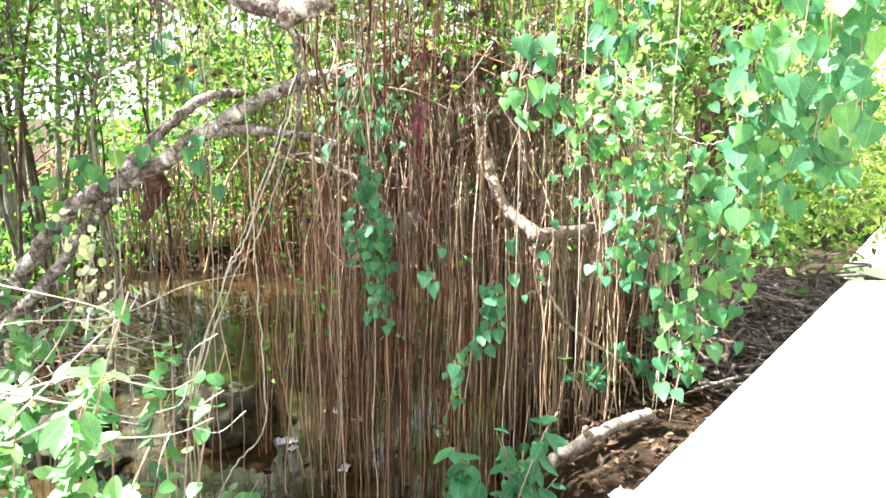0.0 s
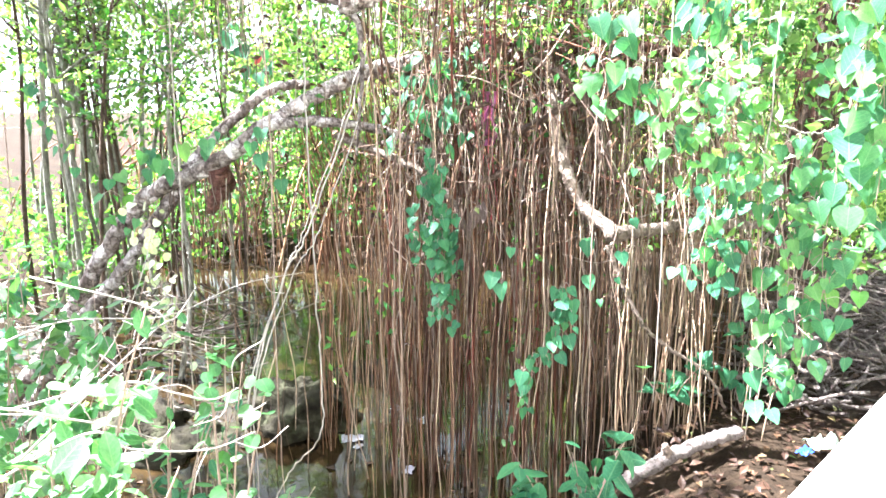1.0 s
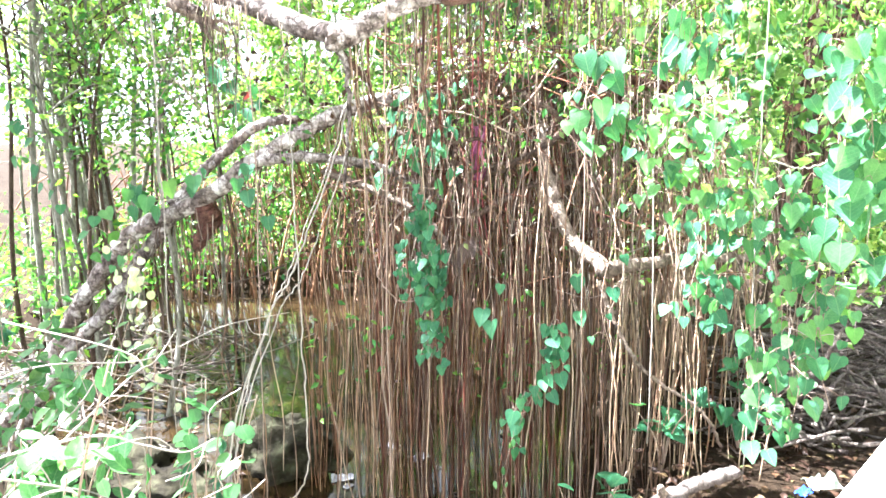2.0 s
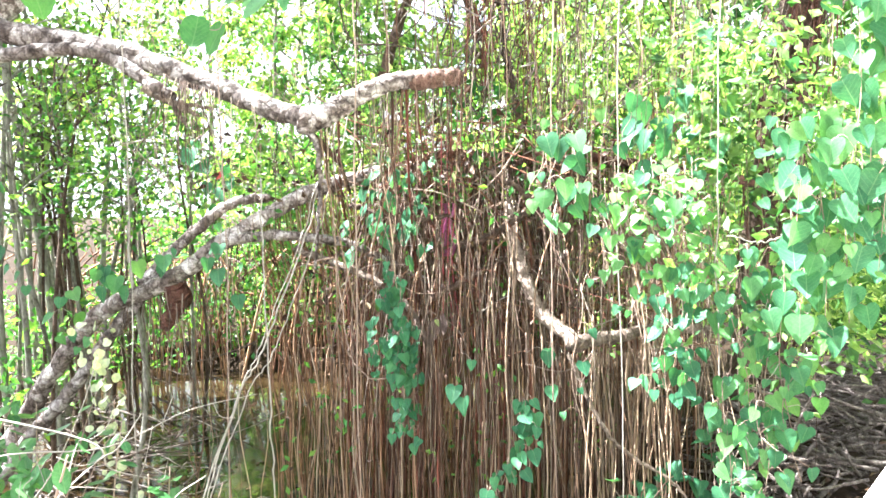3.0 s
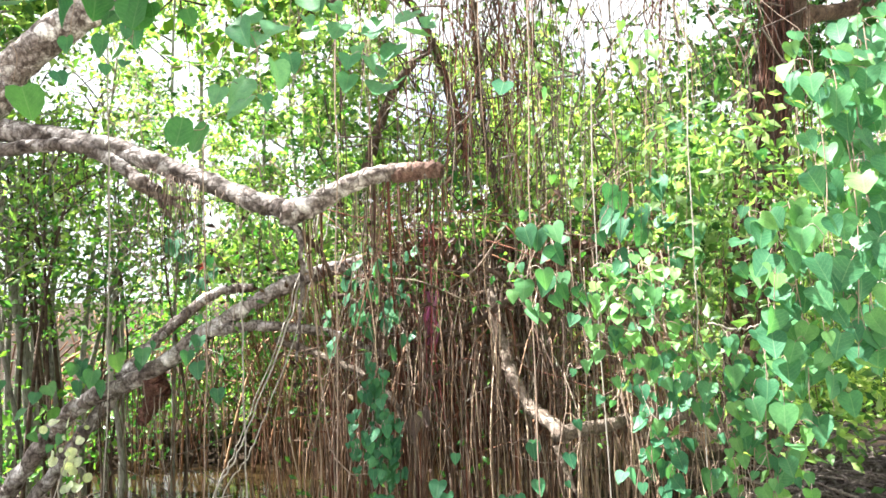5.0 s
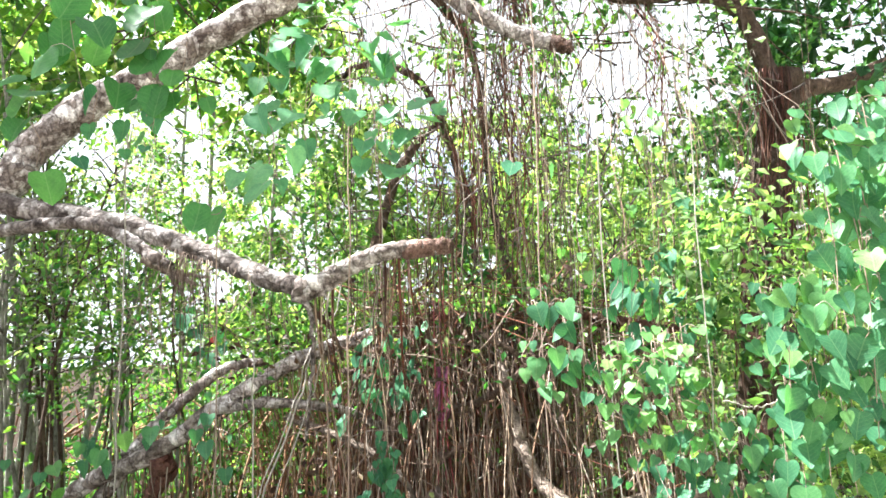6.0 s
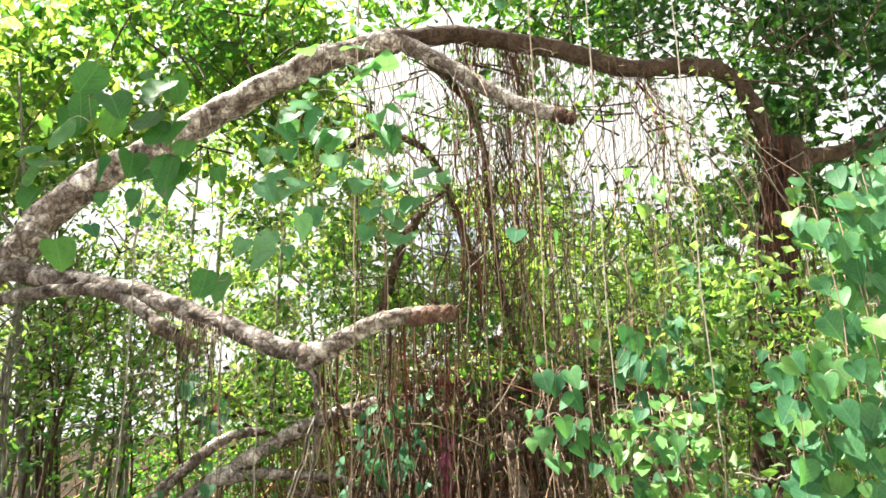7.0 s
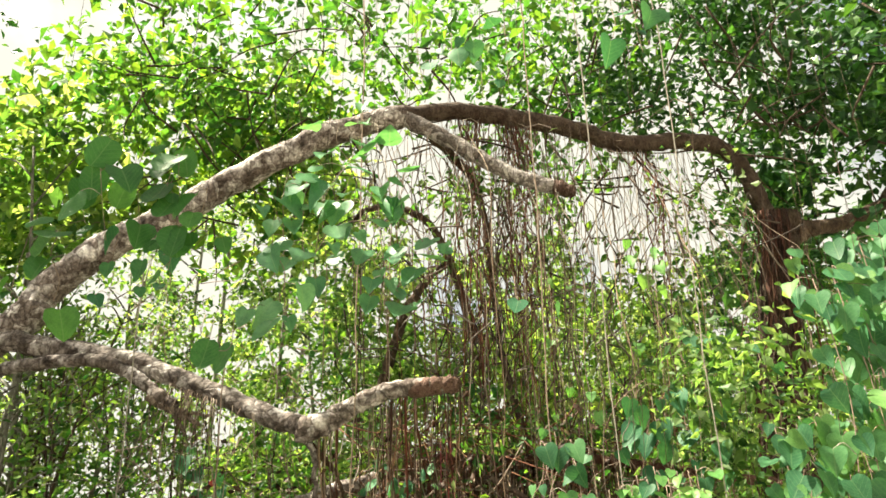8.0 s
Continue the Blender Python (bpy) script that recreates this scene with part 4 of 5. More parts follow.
vine((-2.05, 3.8, 0.95), (-1.9, 3.75, 0.75), 9, 0.075, VINE, HEART_LABEL)
vine((-2.5, 3.9, 1.5), (-2.4, 3.9, 1.1), 12, 0.075, VINE, HEART_LABEL)
vine((-1.2, 3.6, 1.3), (-1.02, 3.6, 1.16), 7, 0.075, VINE, HEART_LABEL)
withered = vine((-1.6, 4.2, 1.78), (-1.36, 4.2, 1.56), 14, 0.08, TEAL, TEAL_LABEL)
add_leaf(withered, RED_LEAF, -1.38, 4.15, 1.7, 0.06, 30, -20, 40)

# ---- saplings on the bank and the sunlit bush beside the bridge ----


def sapling(x, y, stems, meshes, label, size, reach, per_stem, name="sapling", material=None, top=0.45, lean=(0, 0)):
    z = max(height(x, y), -0.72)
    thing = base(name, x, y, z, label, "shrub")
    for k in range(stems):
        a = k * 2.4 + RNG.uniform(0, 1)
        dx, dy = reach * math.cos(a) * RNG.uniform(0.4, 1) + lean[0], reach * math.sin(a) * RNG.uniform(0.4, 1) + lean[1]
        tip = top * RNG.uniform(0.6, 1.1)
        path = curve([(x, y, z - 0.03), (x + dx * 0.25, y + dy * 0.25, z + tip * 0.5), (x + dx * 0.7, y + dy * 0.7, z + tip * 0.85), (x + dx, y + dy, z + tip)], 6)
        v, f = tube(path, np.linspace(0.0045, 0.0018, len(path)), 5)
        under(part("stem", v, f, material or TWIG), thing)
        for i in range(per_stem):
            q = path[int(RNG.uniform(0.35, 1.0) * (len(path) - 1))] + RNG.normal(0, 0.02, 3)
            add_leaf(thing, meshes, *q, size * RNG.uniform(0.7, 1.25), RNG.uniform(0, 360) if RNG.random() < 0.4 else RNG.normal(0, 50), RNG.normal(-60, 25), RNG.normal(0, 30))
    return thing


sapling(0.24, 2.78, 10, OVALS, "low sapling with glossy oval dark green leaves", 0.12, 0.27, 10, top=0.84)
sapling(0.34, 3.0, 5, OVALS, "low sapling with glossy oval dark green leaves", 0.1, 0.16, 6, top=0.72)
sapling(0.75, 3.45, 4, TEAL, "small leafy seedling among the roots", 0.08, 0.18, 4, top=0.35)
sapling(1.15, 3.6, 5, TEAL, "small leafy seedling among the roots", 0.08, 0.25, 5, top=0.4)
sapling(-0.95, 2.75, 6, PALE_ROUND, "small bright green shoots beside the water", 0.06, 0.22, 7, top=0.75)
sapling(-1.35, 3.0, 6, OVALS, "dark green shoots beside the water", 0.09, 0.3, 7, top=0.9)
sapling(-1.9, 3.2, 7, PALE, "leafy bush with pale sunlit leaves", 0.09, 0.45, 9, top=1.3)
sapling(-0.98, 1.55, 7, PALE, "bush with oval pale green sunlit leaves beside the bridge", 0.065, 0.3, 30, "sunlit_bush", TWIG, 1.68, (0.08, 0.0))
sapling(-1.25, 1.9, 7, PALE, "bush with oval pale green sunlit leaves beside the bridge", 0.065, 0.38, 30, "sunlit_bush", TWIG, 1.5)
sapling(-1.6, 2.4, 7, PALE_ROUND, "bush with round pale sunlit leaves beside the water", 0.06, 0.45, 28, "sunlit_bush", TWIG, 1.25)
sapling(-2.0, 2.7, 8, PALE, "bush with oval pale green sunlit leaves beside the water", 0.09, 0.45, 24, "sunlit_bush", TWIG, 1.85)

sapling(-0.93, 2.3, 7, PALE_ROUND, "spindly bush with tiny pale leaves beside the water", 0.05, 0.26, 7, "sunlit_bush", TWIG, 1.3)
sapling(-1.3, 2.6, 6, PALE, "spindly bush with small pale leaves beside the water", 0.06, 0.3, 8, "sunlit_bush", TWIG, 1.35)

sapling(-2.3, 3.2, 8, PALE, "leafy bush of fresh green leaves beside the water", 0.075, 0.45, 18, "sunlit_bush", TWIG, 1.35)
sapling(-2.8, 3.6, 8, OVALS, "leafy bush of dark green leaves beside the water", 0.08, 0.5, 16, "waterside_bush", TWIG, 1.5)

DEAD = [
    [(-1.3, 1.75, 0.5), (-0.96, 1.7, 0.7), (-0.89, 1.75, 0.64), (-0.73, 1.8, 0.62), (-0.65, 1.9, 0.62)],
    [(-1.3, 1.9, 0.65), (-0.93, 1.8, 0.78), (-0.84, 1.85, 0.74), (-0.76, 1.9, 0.7), (-0.73, 2.0, 0.69)],
    [(-1.9, 2.4, 0.55), (-1.5, 2.4, 0.72), (-1.18, 2.5, 0.72), (-0.95, 2.6, 0.81), (-0.78, 2.8, 0.81)],
    [(-1.4, 1.7, 0.7), (-0.95, 1.4, 0.9), (-0.81, 1.45, 0.86), (-0.74, 1.5, 0.82)],
    [(-1.3, 1.9, 0.5), (-1.07, 2.2, 0.76), (-1.09, 2.4, 0.75), (-1.11, 2.6, 0.8)],
    [(-1.5, 2.3, 0.9), (-1.12, 2.3, 0.81), (-1.06, 2.3, 0.73), (-1.0, 2.4, 0.66)],
    [(-1.9, 2.7, 0.2), (-1.5, 2.6, 0.5), (-1.3, 2.55, 0.8), (-1.25, 2.6, 1.0)],
]
for pts in DEAD:
    one = base("dead_branch", *pts[0], "bleached bare twig with side shoots in the bush", "branch", "bleached twigs")
    path = curve(pts, 6)
    v, f = tube(path, np.linspace(0.0036, 0.0014, len(path)), 6, 0.2)
    under(part("branch", v, f, TWIG_PALE), one)
    for k in range(4):
        q = path[RNG.integers(4, len(path))]
        d = unit(RNG.normal(0, 1, 3)) * RNG.uniform(0.08, 0.2)
        v, f = tube(curve([q, q + d * 0.5 + RNG.normal(0, 0.025, 3), q + d], 4), 0.0014, 4)
        under(part("shoot", v, f, TWIG_PALE), one)

# ---- woods behind ----


def tree(x, y, tall, lean, leaves, size, label, bare=0.3, r=0.05, wide=0.9, name="mangrove_tree", bark=BARK_GREY):
    across = (x - EDGE.x) * ACROSS.x + (y - EDGE.y) * ACROSS.y
    if -1.9 < across < 7.5:
        return
    z = height(x, y) - 0.05
    thing = base(name, x, y, z, label, "tree", "mangroves behind the pool")
    tip = np.array((x + lean[0], y + lean[1], z + tall))
    trunk = curve([(x, y, z), (x + lean[0] * 0.2 + RNG.normal(0, 0.06), y, z + tall * 0.35), (x + lean[0] * 0.6 + RNG.normal(0, 0.1), y + lean[1] * 0.5, z + tall * 0.7), tip], 6)
    v, f = tube(trunk, np.linspace(r, r * 0.3, len(trunk)), 8, 0.15)
    under(part("trunk", v, f, bark), thing)
    ends, limbs = [tip], []
    for k in range(9):
        s = bare + (1 - bare) * (k + RNG.random()) / 9
        q = trunk[int(s * (len(trunk) - 1))]
        a = RNG.uniform(0, 2 * math.pi)
        d = np.array((math.cos(a), math.sin(a), RNG.uniform(0.1, 0.8))) * wide * RNG.uniform(0.5, 1.1)
        path = curve([q, q + d * 0.5 + (0, 0, 0.06), q + d], 4)
        limbs.append((path, r * 0.4, r * 0.12))
        ends += [path[-1], path[-3], path[-1] + RNG.normal(0, 0.25, 3)]
    for path, r0, r1 in limbs:
        v, f = tube(path, np.linspace(r0, r1, len(path)), 4)
        under(part("limb", v, f, bark), thing)
    ends = np.array(ends)
    c = ends[RNG.integers(0, len(ends), leaves)] + RNG.normal(0, 1, (leaves, 3)) * np.array((0.23, 0.23, 0.18)) * (0.35 + 0.35 * wide) * RNG.uniform(0.5, 1.2, (leaves, 1))
    v, f = leaf_cloud(c, size)
    under(part("crown", v, f, LEAF_BACK, smooth=False), thing)


# Unseen row behind the camera, added to cut the skylight on the roots.
for k in range(16):
    a, b = -11 + 1.9 * k, 8.2 + RNG.uniform(0, 1.2)
    q = EDGE + ALONG * a + ACROSS * b
    tree(q.x, q.y, RNG.uniform(6.5, 8.5), RNG.normal(0, 0.4, 2), 2200, 0.2, "unseen roadside tree with dense green foliage, added to block skylight", 0.08, 0.09, 1.6, "unseen_roadside_tree", BARK_DARK)
MANGROVE = "slender mangrove tree with yellow-green sunlit foliage"
for x in np.arange(-4.4, 9.5, 1.15):
    tree(x + RNG.normal(0, 0.3), 10.6 + RNG.uniform(-0.4, 1.2), RNG.uniform(7.2, 9.2) if x < -2.5 else RNG.uniform(3.9, 5.1) if -0.9 < x < 7 else RNG.uniform(6, 8), RNG.normal(0, 0.5, 2), 3700 if x > -3.4 else 2400, 0.12, MANGROVE, 0.06 if x > -3.4 else 0.5, 0.05, 1.35)
for x in np.arange(-5.2, 12, 1.7):
    tree(x + RNG.normal(0, 0.4), 13.5 + RNG.uniform(-0.6, 1.2), RNG.uniform(4.5, 6.0) if -1.3 < x < 9 else RNG.uniform(7.5, 10.5), RNG.normal(0, 0.5, 2), 3000, 0.17, MANGROVE, 0.1, 0.07, 1.9)
for x in np.arange(1.4, 7.5, 0.95):
    tree(x + RNG.normal(0, 0.2), 7.2 + RNG.uniform(-0.8, 1.2), RNG.uniform(2.4, 3.7), RNG.normal(0, 0.4, 2), 3000, 0.09, MANGROVE, 0.08, 0.04, 1.0)
for k in range(11):
    y = RNG.uniform(5.4, 9.5)
    x = RNG.uniform(-0.72 * y - 0.1, -3.1)
    tree(x, y, RNG.uniform(3.8, 5.8), RNG.normal(0, 0.35, 2), 480, 0.085, "slender grey mangrove stem standing in the mud", 0.5, RNG.uniform(0.025, 0.055), 0.7)

for k in range(34):
    y = RNG.uniform(5.2, 8.5)
    x = RNG.uniform(-0.7 * y, -2.6)
    tree(x, y, RNG.uniform(3.0, 4.6), RNG.normal(0, 0.25, 2), 70, 0.08, "thin dark mangrove pole with few leaves", 0.7, RNG.uniform(0.016, 0.032), 0.5, bark=BARK_DARK if k % 2 else BARK_GREY)

# understorey and canopy
v, f = leaf_cloud(off_road(clumped(4200, 60, (2.6, 5.0, 5.4, 7.5, 0.5, 1.5), (0.2, 0.2, 0.17)), 0.22), 0.085)
more, ring = leaf_cloud(off_road(clumped(2200, 50, (2.7, 5.2, 5.9, 8.2, 0.1, 0.9), (0.2, 0.2, 0.14)), 0.35), 0.08)
v, f = np.vstack([v, more]), np.vstack([f, ring + len(v)])
tagged(part("roadside_growth", v, f, LEAF_BACK, smooth=False), "sunlit yellow-green leaves along the road edge", "undergrowth", kind="stuff")
v, f = leaf_cloud(off_road(clumped(2300, 60, (0.9, 1.9, 3.15, 3.7, 0.8, 2.2), (0.12, 0.1, 0.13)), 0.25), 0.06)
tagged(part("vine_thicket", v, f, LEAF_BACK, smooth=False), "small green leaves tangled behind the hanging vines", "undergrowth", kind="stuff")
v, f = leaf_cloud(off_road(clumped(18000, 180, (-7.0, 30, 16, 23, -0.3, 3.2), (0.9, 0.7, 0.8)), 2.5), 0.3)
tagged(part("far_woods", v, f, LEAF_BACK, smooth=False), "dense sunlit woods far behind the mangroves", "woods", kind="stuff")
props = []
for k in range(300):
    x, y = RNG.uniform(-6.0, 2.5), RNG.uniform(9.0, 10.4)
    top, reach = RNG.uniform(0.2, 1.5), RNG.normal(0, 0.5)
    props.append((curve([(x, y + 0.3, top), (x + reach * 0.6, y + 0.1, top * 0.55), (x + reach, y - 0.1, -0.85)], 5), 0.012, RNG.uniform(0.01, 0.022)))
v, f = tubes(props, 4)
tagged(part("prop_roots", v, f, ROOTLET_DARK), "brown arching prop roots along the far shore", "roots", kind="stuff")
v, f = leaf_cloud(clumped(9000, 90, (-6, 3, 9.7, 10.6, -0.5, 1.4), (0.3, 0.2, 0.25)), 0.1)
tagged(part("shore_undergrowth", v, f, LEAF_MID, smooth=False), "low leafy growth along the far shore", "undergrowth", kind="stuff")
v, f = leaf_cloud(off_road(clumped(18000, 190, (-3.8, 11, 9.9, 12.5, -0.4, 2.4), (0.35, 0.3, 0.35)), 1.6), 0.12)
tagged(part("far_undergrowth", v, f, LEAF_BACK, smooth=False), "bright green undergrowth along the far bank", "undergrowth", kind="stuff")
v, f = leaf_cloud(off_road(clumped(4500, 60, (1.0, 3.8, 5.6, 7.2, 0.9, 2.7), (0.22, 0.2, 0.22)), 0.5), 0.075)
tagged(part("thicket_leaves", v, f, LEAF_BACK, smooth=False), "dense green leaves of the thicket on the bank", "undergrowth", kind="stuff")
v, f = leaf_cloud(clumped(2600, 70, (-3.0, -0.6, 4.4, 6.0, 1.2, 3.0), (0.22, 0.2, 0.22)), 0.06)
tagged(under(part("hanging_leaves", v, f, LEAF_MID, smooth=False), banyan), kind="stuff")
v, f = leaf_cloud(clumped(3400, 90, (-0.9, 1.6, 4.6, 5.8, 1.7, 2.95), (0.18, 0.15, 0.22)), 0.07)
tagged(under(part("hanging_leaves", v, f, LEAF_BACK, smooth=False), banyan), kind="stuff")
# Crown leaves seen against the sky use the colour with shade worked in.
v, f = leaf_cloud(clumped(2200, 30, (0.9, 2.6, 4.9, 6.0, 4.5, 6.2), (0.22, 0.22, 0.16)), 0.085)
tagged(under(part("canopy", v, f, LEAF_CANOPY, smooth=False), banyan), "green leaves over the arch, backlit dark put into their colour", kind="stuff")
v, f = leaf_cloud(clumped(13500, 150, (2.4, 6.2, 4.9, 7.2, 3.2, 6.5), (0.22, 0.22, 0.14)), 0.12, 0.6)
tagged(under(part("canopy", v, f, LEAF_CANOPY, smooth=False), banyan), "leafy crown against the sky, backlit dark put into its colour", kind="stuff")
v, f = leaf_cloud(clumped(7000, 100, (-3.2, 1.8, 4.6, 7.4, 4.6, 6.4), (0.26, 0.26, 0.18)), 0.11, 0.6)
tagged(under(part("canopy", v, f, LEAF_MID, smooth=False), banyan), "leafy crown over the arching limb", kind="stuff")

# Out of view; added to cast shade on the root bottoms, sapling and bank.
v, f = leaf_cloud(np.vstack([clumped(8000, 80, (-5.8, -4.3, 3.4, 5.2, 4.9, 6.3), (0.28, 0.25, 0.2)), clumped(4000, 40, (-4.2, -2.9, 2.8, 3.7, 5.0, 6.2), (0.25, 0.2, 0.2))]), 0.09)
tagged(under(part("canopy", v, f, LEAF_CANOPY, smooth=False), banyan), "unseen leafy crown added to shade the roots and bank", kind="stuff")
for count, material in ((5600, LEAF_BACK), (1300, LEAF_MID)):
    v, f = leaf_cloud(clumped(count, 80, (-5.6, -1.5, 5.8, 8.0, 4.1, 5.9), (0.28, 0.25, 0.2)), 0.15, 0.6)
    tagged(under(part("canopy", v, f, material, smooth=False), banyan), "bright green leafy crown behind the arching limb", kind="stuff")
v, f = leaf_cloud(clumped(1100, 35, (2.2, 3.2, 5.35, 5.9, 2.4, 4.0), (0.14, 0.1, 0.16)), 0.07)
tagged(under(part("hanging_leaves", v, f, LEAF_MID, smooth=False), banyan), kind="stuff")
v, f = leaf_cloud(clumped(900, 40, (0.2, 2.5, 5.8, 7.2, 2.2, 3.4), (0.25, 0.2, 0.25)), 0.085)
tagged(under(part("hanging_leaves", v, f, LEAF_BACK, smooth=False), banyan), kind="stuff")
v, f = leaf_cloud(clumped(1500, 70, (-0.4, 2.0, 4.3, 5.2, 2.2, 3.9), (0.07, 0.07, 0.16)), 0.06)
tagged(under(part("hanging_leaves", v, f, LEAF_BACK, smooth=False), banyan), kind="stuff")
arch_tangle = []
for k in range(200):
    q = np.array((RNG.choice([RNG.normal(0.15, 0.3), RNG.uniform(-0.9, 2.1)]), RNG.uniform(4.2, 4.9), RNG.uniform(1.9, 3.5)))
    d = unit(RNG.normal(0, 1, 3) * (0.4, 0.3, 1.0)) * RNG.uniform(0.2, 0.6)
    arch_tangle.append((curve([q, q + d * 0.35 + RNG.normal(0, 0.05, 3), q + d * 0.7 + RNG.normal(0, 0.06, 3), q + d], 4), 0.006, 0.002))
v, f = tubes(arch_tangle, 4)
tagged(under(part("arch_tangle", v, f, TWIG_DARK), banyan), kind="stuff")
crown_twigs = []
for k in range(260):
    q = np.array((RNG.uniform(-2.5, 4.2), RNG.uniform(4.4, 6.5), RNG.uniform(3.8, 5.4)))
    d = unit(RNG.normal(0, 1, 3) + (0, 0, -0.3)) * RNG.uniform(0.3, 0.9)
    crown_twigs.append((curve([q, q + d * 0.5 + RNG.normal(0, 0.06, 3), q + d], 4), 0.01, 0.003))
v, f = tubes(crown_twigs, 4)
tagged(under(part("crown_brush", v, f, BARK_DARK), banyan), kind="stuff")

tangle = []
for k in range(420):
    q = np.array((RNG.uniform(-0.7, 1.2), RNG.uniform(3.7, 4.7), RNG.uniform(0.7, 1.95)))
    d = unit(RNG.normal(0, 1, 3) * (1, 0.5, 0.8)) * RNG.uniform(0.15, 0.5)
    tangle.append((curve([q, q + d * 0.5 + RNG.normal(0, 0.04, 3), q + d], 4), 0.004, 0.002))
for k in range(200):
    x = RNG.uniform(-0.5, 1.3)
    cy, cz = cross_at(x)
    q = np.array((x, cy + RNG.uniform(-0.25, 0.1), cz + RNG.normal(0.0, 0.12)))
    d = unit(RNG.normal(0, 1, 3) * (0.8, 0.5, 1.0)) * RNG.uniform(0.15, 0.45)
    tangle.append((curve([q, q + d * 0.5 + RNG.normal(0, 0.05, 3), q + d], 4), 0.004, 0.002))
for k, material in enumerate((TWIG, ROOTLET_DARK, RUST)):
    v, f = tubes(tangle[k::3], 4)
    tagged(under(part("twig_tangle", v, f, material), banyan), kind="stuff")
v, f = leaf_cloud(clumped(900, 60, (-1.3, 1.2, 3.7, 4.6, 0.8, 1.9), (0.15, 0.15, 0.12)), 0.045)
tagged(under(part("dry_leaves", v, f, LITTER, smooth=False), banyan), kind="stuff")

v, f = leaf_cloud(clumped(4000, 80, (-7.5, -3.4, 5.0, 9.5, -0.4, 0.5), (0.3, 0.3, 0.22)), 0.09)
tagged(part("mud_undergrowth", v, f, LEAF_MID, smooth=False), "green undergrowth among the mangrove stems", "undergrowth", kind="stuff")

v, f = leaf_cloud(clumped(500, 26, (-0.6, 1.4, 4.0, 4.5, 1.5, 2.1), (0.12, 0.1, 0.1)), 0.07)
tagged(under(part("hanging_leaves", v, f, LEAF_MID, smooth=False), banyan), kind="stuff")

v, f = leaf_cloud(clumped(520, 60, (-1.0, 0.7, 3.5, 4.2, 0.1, 1.8), (0.07, 0.06, 0.09)), 0.04)
tagged(under(part("hanging_leaves", v, f, LEAF_MID, smooth=False), banyan), kind="stuff")
v, f = leaf_cloud(clumped(420, 60, (-1.2, 0.9, 3.45, 4.2, 0.0, 1.9), (0.1, 0.06, 0.12)), 0.035)
tagged(under(part("dry_leaves", v, f, LITTER, smooth=False), banyan), kind="stuff")

# ---- bank: log, litter, brushwood, rubbish ----
log = base("log", 0.75, 3.08, -0.02, "weathered pale log lying on the bank among the roots", "log")
limb("log_body", [(0.48, 3.055, -0.15), (0.56, 3.06, -0.09), (0.69, 3.07, -0.01), (0.85, 3.12, 0.04), (0.98, 3.15, 0.065)], 0.031, 0.028, DRY_LOG, log, "", 0.035)
limb("knot", [(0.66, 3.06, -0.01), (0.65, 3.05, 0.025), (0.645, 3.045, 0.04)], 0.02, 0.013, DRIFTWOOD, log)

heap = base("brushwood_heap", 2.4, 4.6, 0.0, "heap of broken grey-brown twigs on the bank", "brushwood")
for k in range(300):
    x = RNG.uniform(1.3, 3.2)
    y = 3.45 + 0.85 * (x - 1.4) + abs(RNG.normal(0, 0.7))
    if (x - EDGE.x) * ACROSS.x + (y - EDGE.y) * ACROSS.y > -0.42:
        continue
    q = np.array((x, y, max(0.0, height(x, y)) + abs(RNG.normal(0, 0.22))))
    a = RNG.uniform(0, math.pi)
    d = np.array((math.cos(a), 0.5 * math.sin(a), RNG.normal(0, 0.18))) * RNG.uniform(0.15, 0.5)
    v, f = tube(curve([q - d, q - d * 0.3 + RNG.normal(0, 0.04, 3), q + d * 0.4 + RNG.normal(0, 0.04, 3), q + d], 3), np.linspace(RNG.uniform(0.006, 0.016), 0.004, 10), 5)
    under(part("twig", v, f, HEAP_TWIG), heap)

sticks = []
for k in range(170):
    x, y = RNG.uniform(-4.6, -2.2), RNG.uniform(4.5, 7.0)
    q = np.array((x, y, max(-0.68, height(x, y)) + abs(RNG.normal(0, 0.3))))
    a = RNG.uniform(0, math.pi)
    d = np.array((math.cos(a), 0.5 * math.sin(a), RNG.normal(0, 0.3))) * RNG.uniform(0.2, 0.6)
    sticks.append((curve([q - d, q + RNG.normal(0, 0.04, 3), q + d], 4), RNG.uniform(0.004, 0.012), 0.004))
v, f = tubes(sticks, 5)
tagged(part("deadwood", v, f, TWIG_DARK), "tangle of dead grey sticks beneath the mangroves", "brushwood", kind="stuff")

dry = base("dried_leaf", -0.16, 3.46, 0.78, "large curled grey-brown dried leaf caught on the roots", "leaf")
DRY = leaf_meshes(OVAL, bark_material("dried_leaf_brown", (0.14, 0.09, 0.075), (0.27, 0.2, 0.175), (0.4, 0.33, 0.3), 20.0))
for dx, dz, yaw, tilt, size in ((0, 0.98, 30, 8, 0.13), (0.03, 1.0, -50, 18, 0.11), (-0.02, 0.92, 65, -10, 0.09)):
    add_leaf(dry, DRY, -0.16 + dx, 3.46, dz, size, yaw, tilt, 12)

spots = []
while len(spots) < 3400:
    x, y = (RNG.uniform(0.3, 1.8), RNG.uniform(1.9, 3.7)) if len(spots) % 4 == 0 else (RNG.uniform(0.2, 4.2), RNG.uniform(2.0, 6.5))
    if height(x, y) > -0.66:
        spots.append((x, y, height(x, y) + RNG.uniform(0.004, 0.03)))
v, f = leaf_cloud(np.array(spots), 0.05, 0.5, 0.0, (0, 0, 1), 0.3)
tagged(part("leaf_litter", v, f, LITTER, smooth=False), "brown and yellow dead leaves on the bank", "leaf litter", kind="stuff")
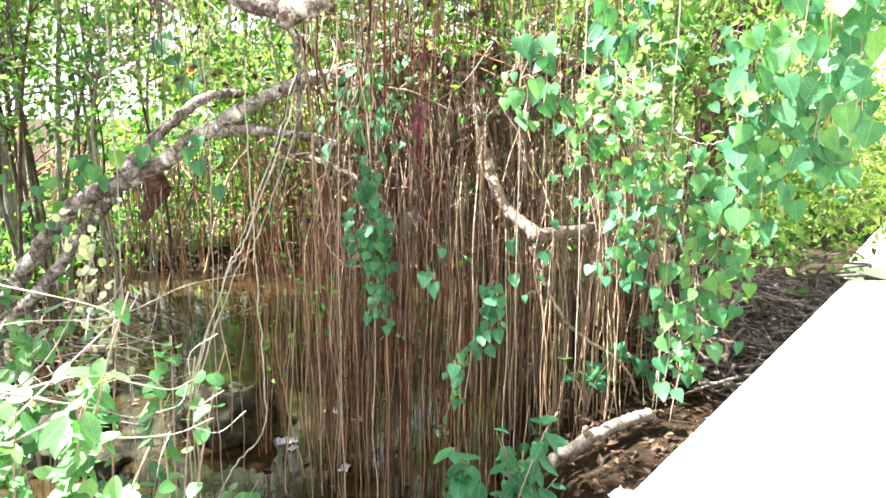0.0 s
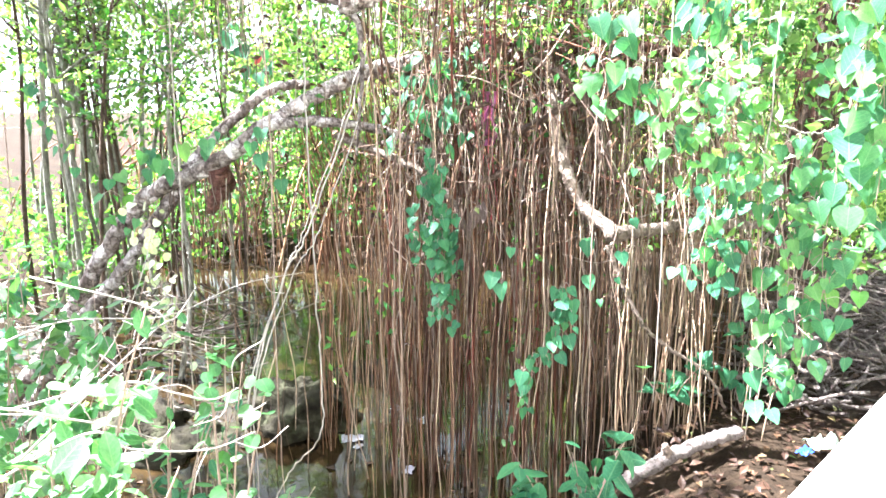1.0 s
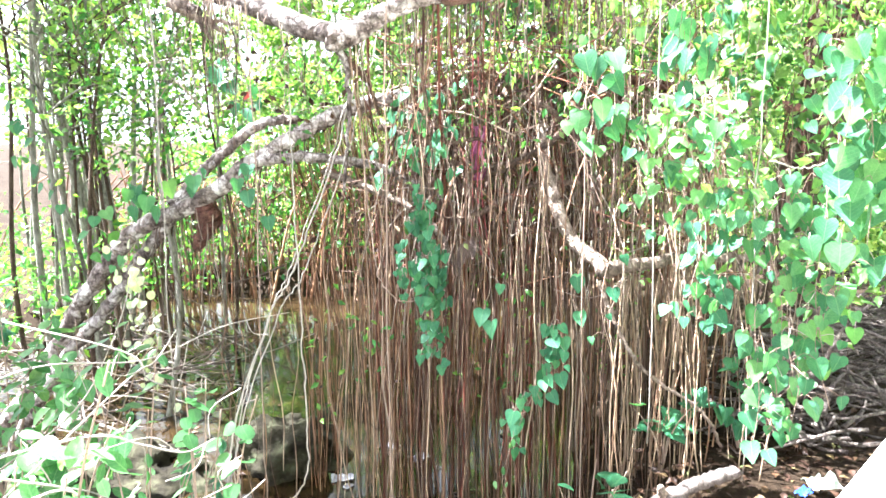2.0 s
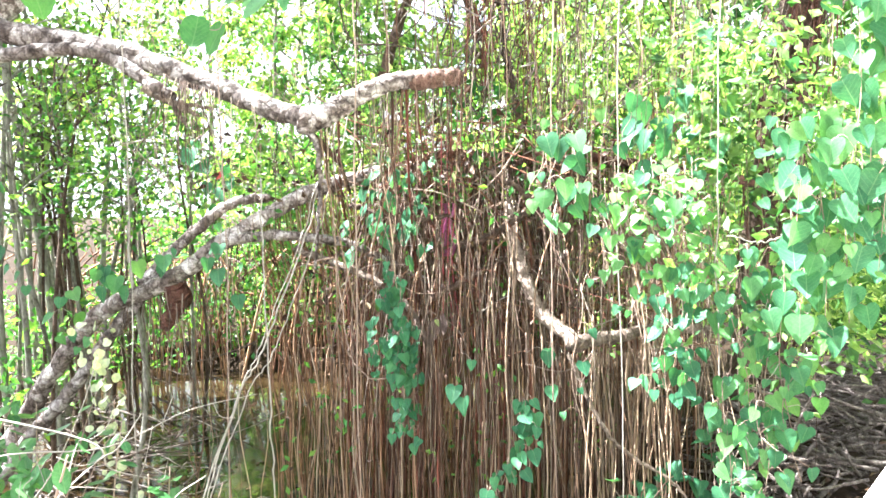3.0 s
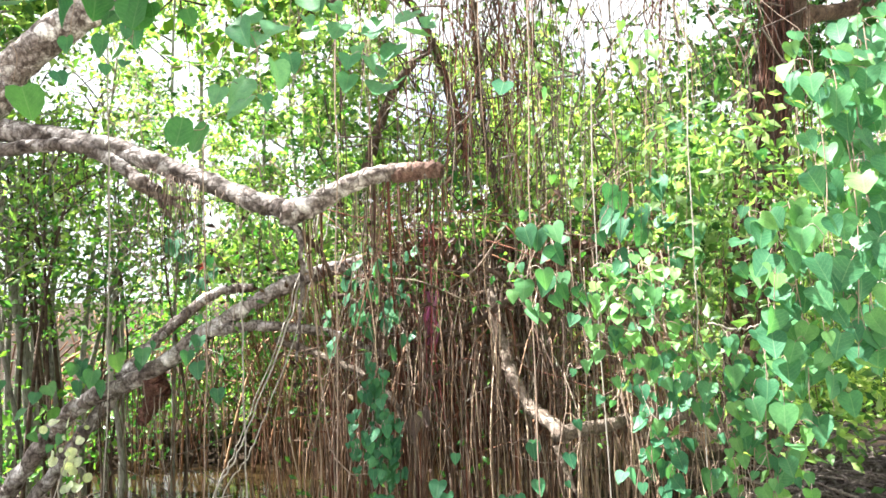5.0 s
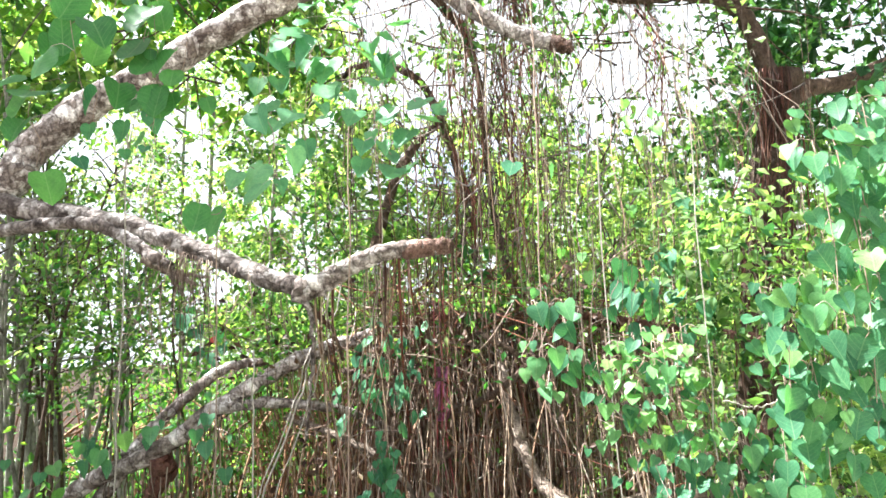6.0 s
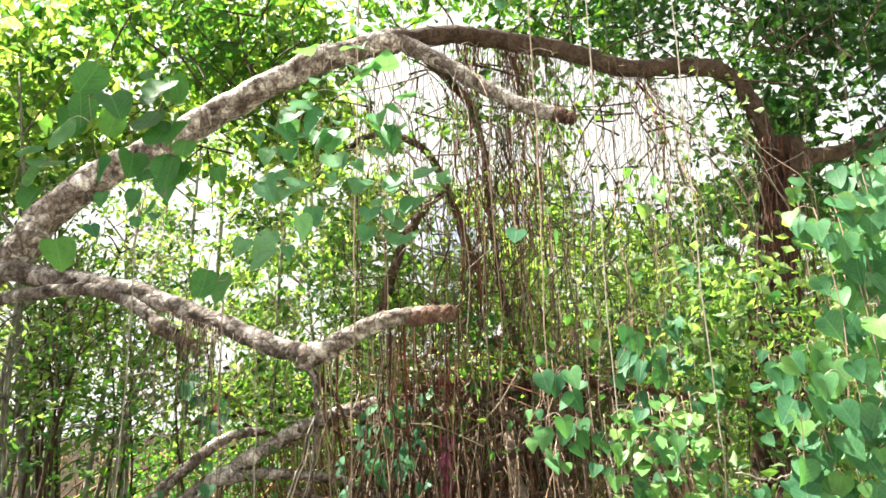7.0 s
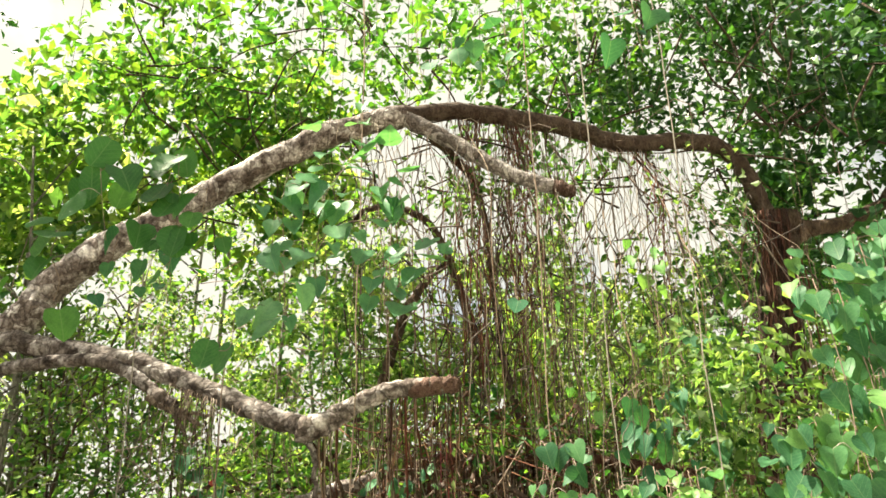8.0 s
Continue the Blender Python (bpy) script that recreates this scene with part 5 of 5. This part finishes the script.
floating = np.column_stack([RNG.uniform(-2.5, 0.4, 320), RNG.uniform(3.4, 9.6, 320), RNG.uniform(-0.697, -0.69, 320)])
v, f = leaf_cloud(floating, 0.06, 0.55, 0.0, (0, 0, 1), 0.06)
tagged(part("floating_leaves", v, f, LITTER, smooth=False), "dead leaves and scum drifting on the water", "leaf litter", kind="stuff")


def mound(name, x, y, z, rx, ry, rz, label):
    bm = bmesh.new()
    bmesh.ops.create_icosphere(bm, subdivisions=5, radius=1.0)
    for q in bm.verts:
        p = q.co.copy()
        k = 1 + 0.35 * noise.noise(p * 2.1 + Vector((x, y, 0))) + 0.16 * noise.noise(p * 6.5) + 0.07 * noise.noise(p * 17)
        q.co = Vector((p.x * rx * k, p.y * ry * k, p.z * rz * k))
    ob = bm_part(name, bm, MOSS)
    ob.location = (x, y, z)
    ob.data.polygons.foreach_set("use_smooth", [True] * len(ob.data.polygons))
    return tagged(ob, label, "mud mound")


mound("mossy_mound", -1.42, 4.66, -0.74, 0.4, 0.33, 0.3, "dark mossy hummock of mud and roots in the water")
mound("mud_bank", -1.0, 5.5, -0.79, 0.62, 0.42, 0.13, "low brown mud bank breaking the water surface")
mound("mud_bank", -2.5, 4.4, -0.85, 0.8, 0.5, 0.3, "low brown mud bank at the foot of the limb")


def rubbish(name, x, y, z, size, yaw, material, label, category, crumple=0.25, flat=0.25):
    """A crumpled piece of thin plastic with folds and two faces."""
    bm = bmesh.new()
    bmesh.ops.create_grid(bm, x_segments=9, y_segments=6, size=0.5)
    for q in bm.verts:
        p = q.co * 1.0
        h = crumple * (noise.noise(p * 3.1 + Vector((x * 9, y * 7, 0))) + 0.5 * noise.noise(p * 7.7))
        q.co = Vector((p.x * (1 + 0.25 * noise.noise(p * 4)), p.y * 0.6 * (1 + 0.3 * noise.noise(p * 5 + Vector((3, 1, 0)))), max(-0.02, h + flat * (0.25 - p.length_squared))))
    bmesh.ops.solidify(bm, geom=bm.faces[:], thickness=0.015)
    for q in bm.verts:
        q.co *= size
    ob = bm_part(name, bm, material)
    ob.matrix_basis = pose(x, y, z, 0, 0, yaw)
    return tagged(ob, label, category)


rubbish("plastic_scrap", -0.99, 4.4, -0.69, 0.14, 10, PLASTIC_WHITE, "dirty white plastic scrap floating on the water", "rubbish")
rubbish("plastic_scrap", -0.93, 4.3, -0.69, 0.07, 60, PLASTIC_WHITE, "small white plastic scrap floating on the water", "rubbish")
rubbish("plastic_scrap", -0.53, 4.72, -0.69, 0.13, 30, PLASTIC_WHITE, "crumpled pale plastic wrapper floating on the water", "rubbish")
rubbish("plastic_scrap", -0.75, 4.88, -0.69, 0.12, -20, PLASTIC_WHITE, "crumpled pale plastic wrapper floating on the water", "rubbish")
rubbish("plastic_scrap", -0.57, 4.04, -0.69, 0.09, 80, PLASTIC_WHITE, "small pale plastic scrap floating on the water", "rubbish")
rubbish("plastic_bag", 0.7, 2.6, -0.03, 0.11, 20, PLASTIC_WHITE, "crumpled whitish plastic bag lying on the bank", "bag", 0.4, 0.5)
rubbish("plastic_scrap", 1.24, 3.12, 0.0, 0.07, 40, PLASTIC_BLUE, "bright blue plastic scrap on the bank", "rubbish", 0.4, 0.6)
rubbish("plastic_scrap", 1.35, 3.2, 0.0, 0.14, 10, PLASTIC_GREY, "grey-green plastic scrap on the bank", "rubbish", 0.35, 0.4)

strip = base("pink_ribbon", -0.11, 3.88, 1.26, "faded pink plastic strip caught among the roots", "rubbish")
for k, (dx, w) in enumerate(((0, 0.034), (0.035, 0.018))):
    s = np.linspace(0, 1, 12)
    left = [(-0.13 + dx + 0.012 * math.sin(9 * a + k), 3.87 + 0.01 * math.cos(7 * a), 1.5 - 0.27 * a) for a in s]
    v = [q for p in left for q in ((p[0] - w / 2, p[1], p[2]), (p[0] + w / 2, p[1] + 0.006, p[2]), (p[0], p[1] + 0.004, p[2]))]
    f = [(3 * i + a, 3 * i + b, 3 * i + 3 + b, 3 * i + 3 + a) for i in range(11) for a, b in ((0, 1), (1, 2), (2, 0))]
    under(part("strand", v, f, PLASTIC_PINK), strip)
for dx, r in ((0.0, 0.004), (0.02, 0.003), (-0.025, 0.003)):
    path = curve([(-0.12 + dx, 3.9, 1.84), (-0.11 + dx * 1.5, 3.86, 1.5), (-0.12 + dx, 3.87, 1.2), (-0.1 + dx * 2, 3.86, 0.85)], 6)
    v, f = tube(path, r, 5)
    under(part("cord", v, f, RED_CORD, None, "crimson cord"), strip)

# a grey lace of fine twigs with tiny leaves behind the forked limb
lace = []
for k in range(260):
    q = np.array((RNG.uniform(-2.3, -0.5), RNG.uniform(4.3, 5.3), RNG.uniform(1.5, 3.1)))
    d = unit(RNG.normal(0, 1, 3) * (1, 0.6, 1)) * RNG.uniform(0.15, 0.5)
    lace.append((curve([q, q + d * 0.5 + RNG.normal(0, 0.05, 3), q + d], 4), 0.004, 0.0015))
v, f = tubes(lace, 3)
tagged(under(part("twig_lace", v, f, TWIG), banyan), kind="stuff")
ends = np.array([p[0][k] for p in lace for k in (3, 5, 7, 8)])
v, f = leaf_cloud(ends[RNG.integers(0, len(ends), 2600)] + RNG.normal(0, 0.04, (2600, 3)), 0.035)
tagged(under(part("twig_leaf_spray", v, f, LEAF_BACK, smooth=False), banyan), kind="stuff")
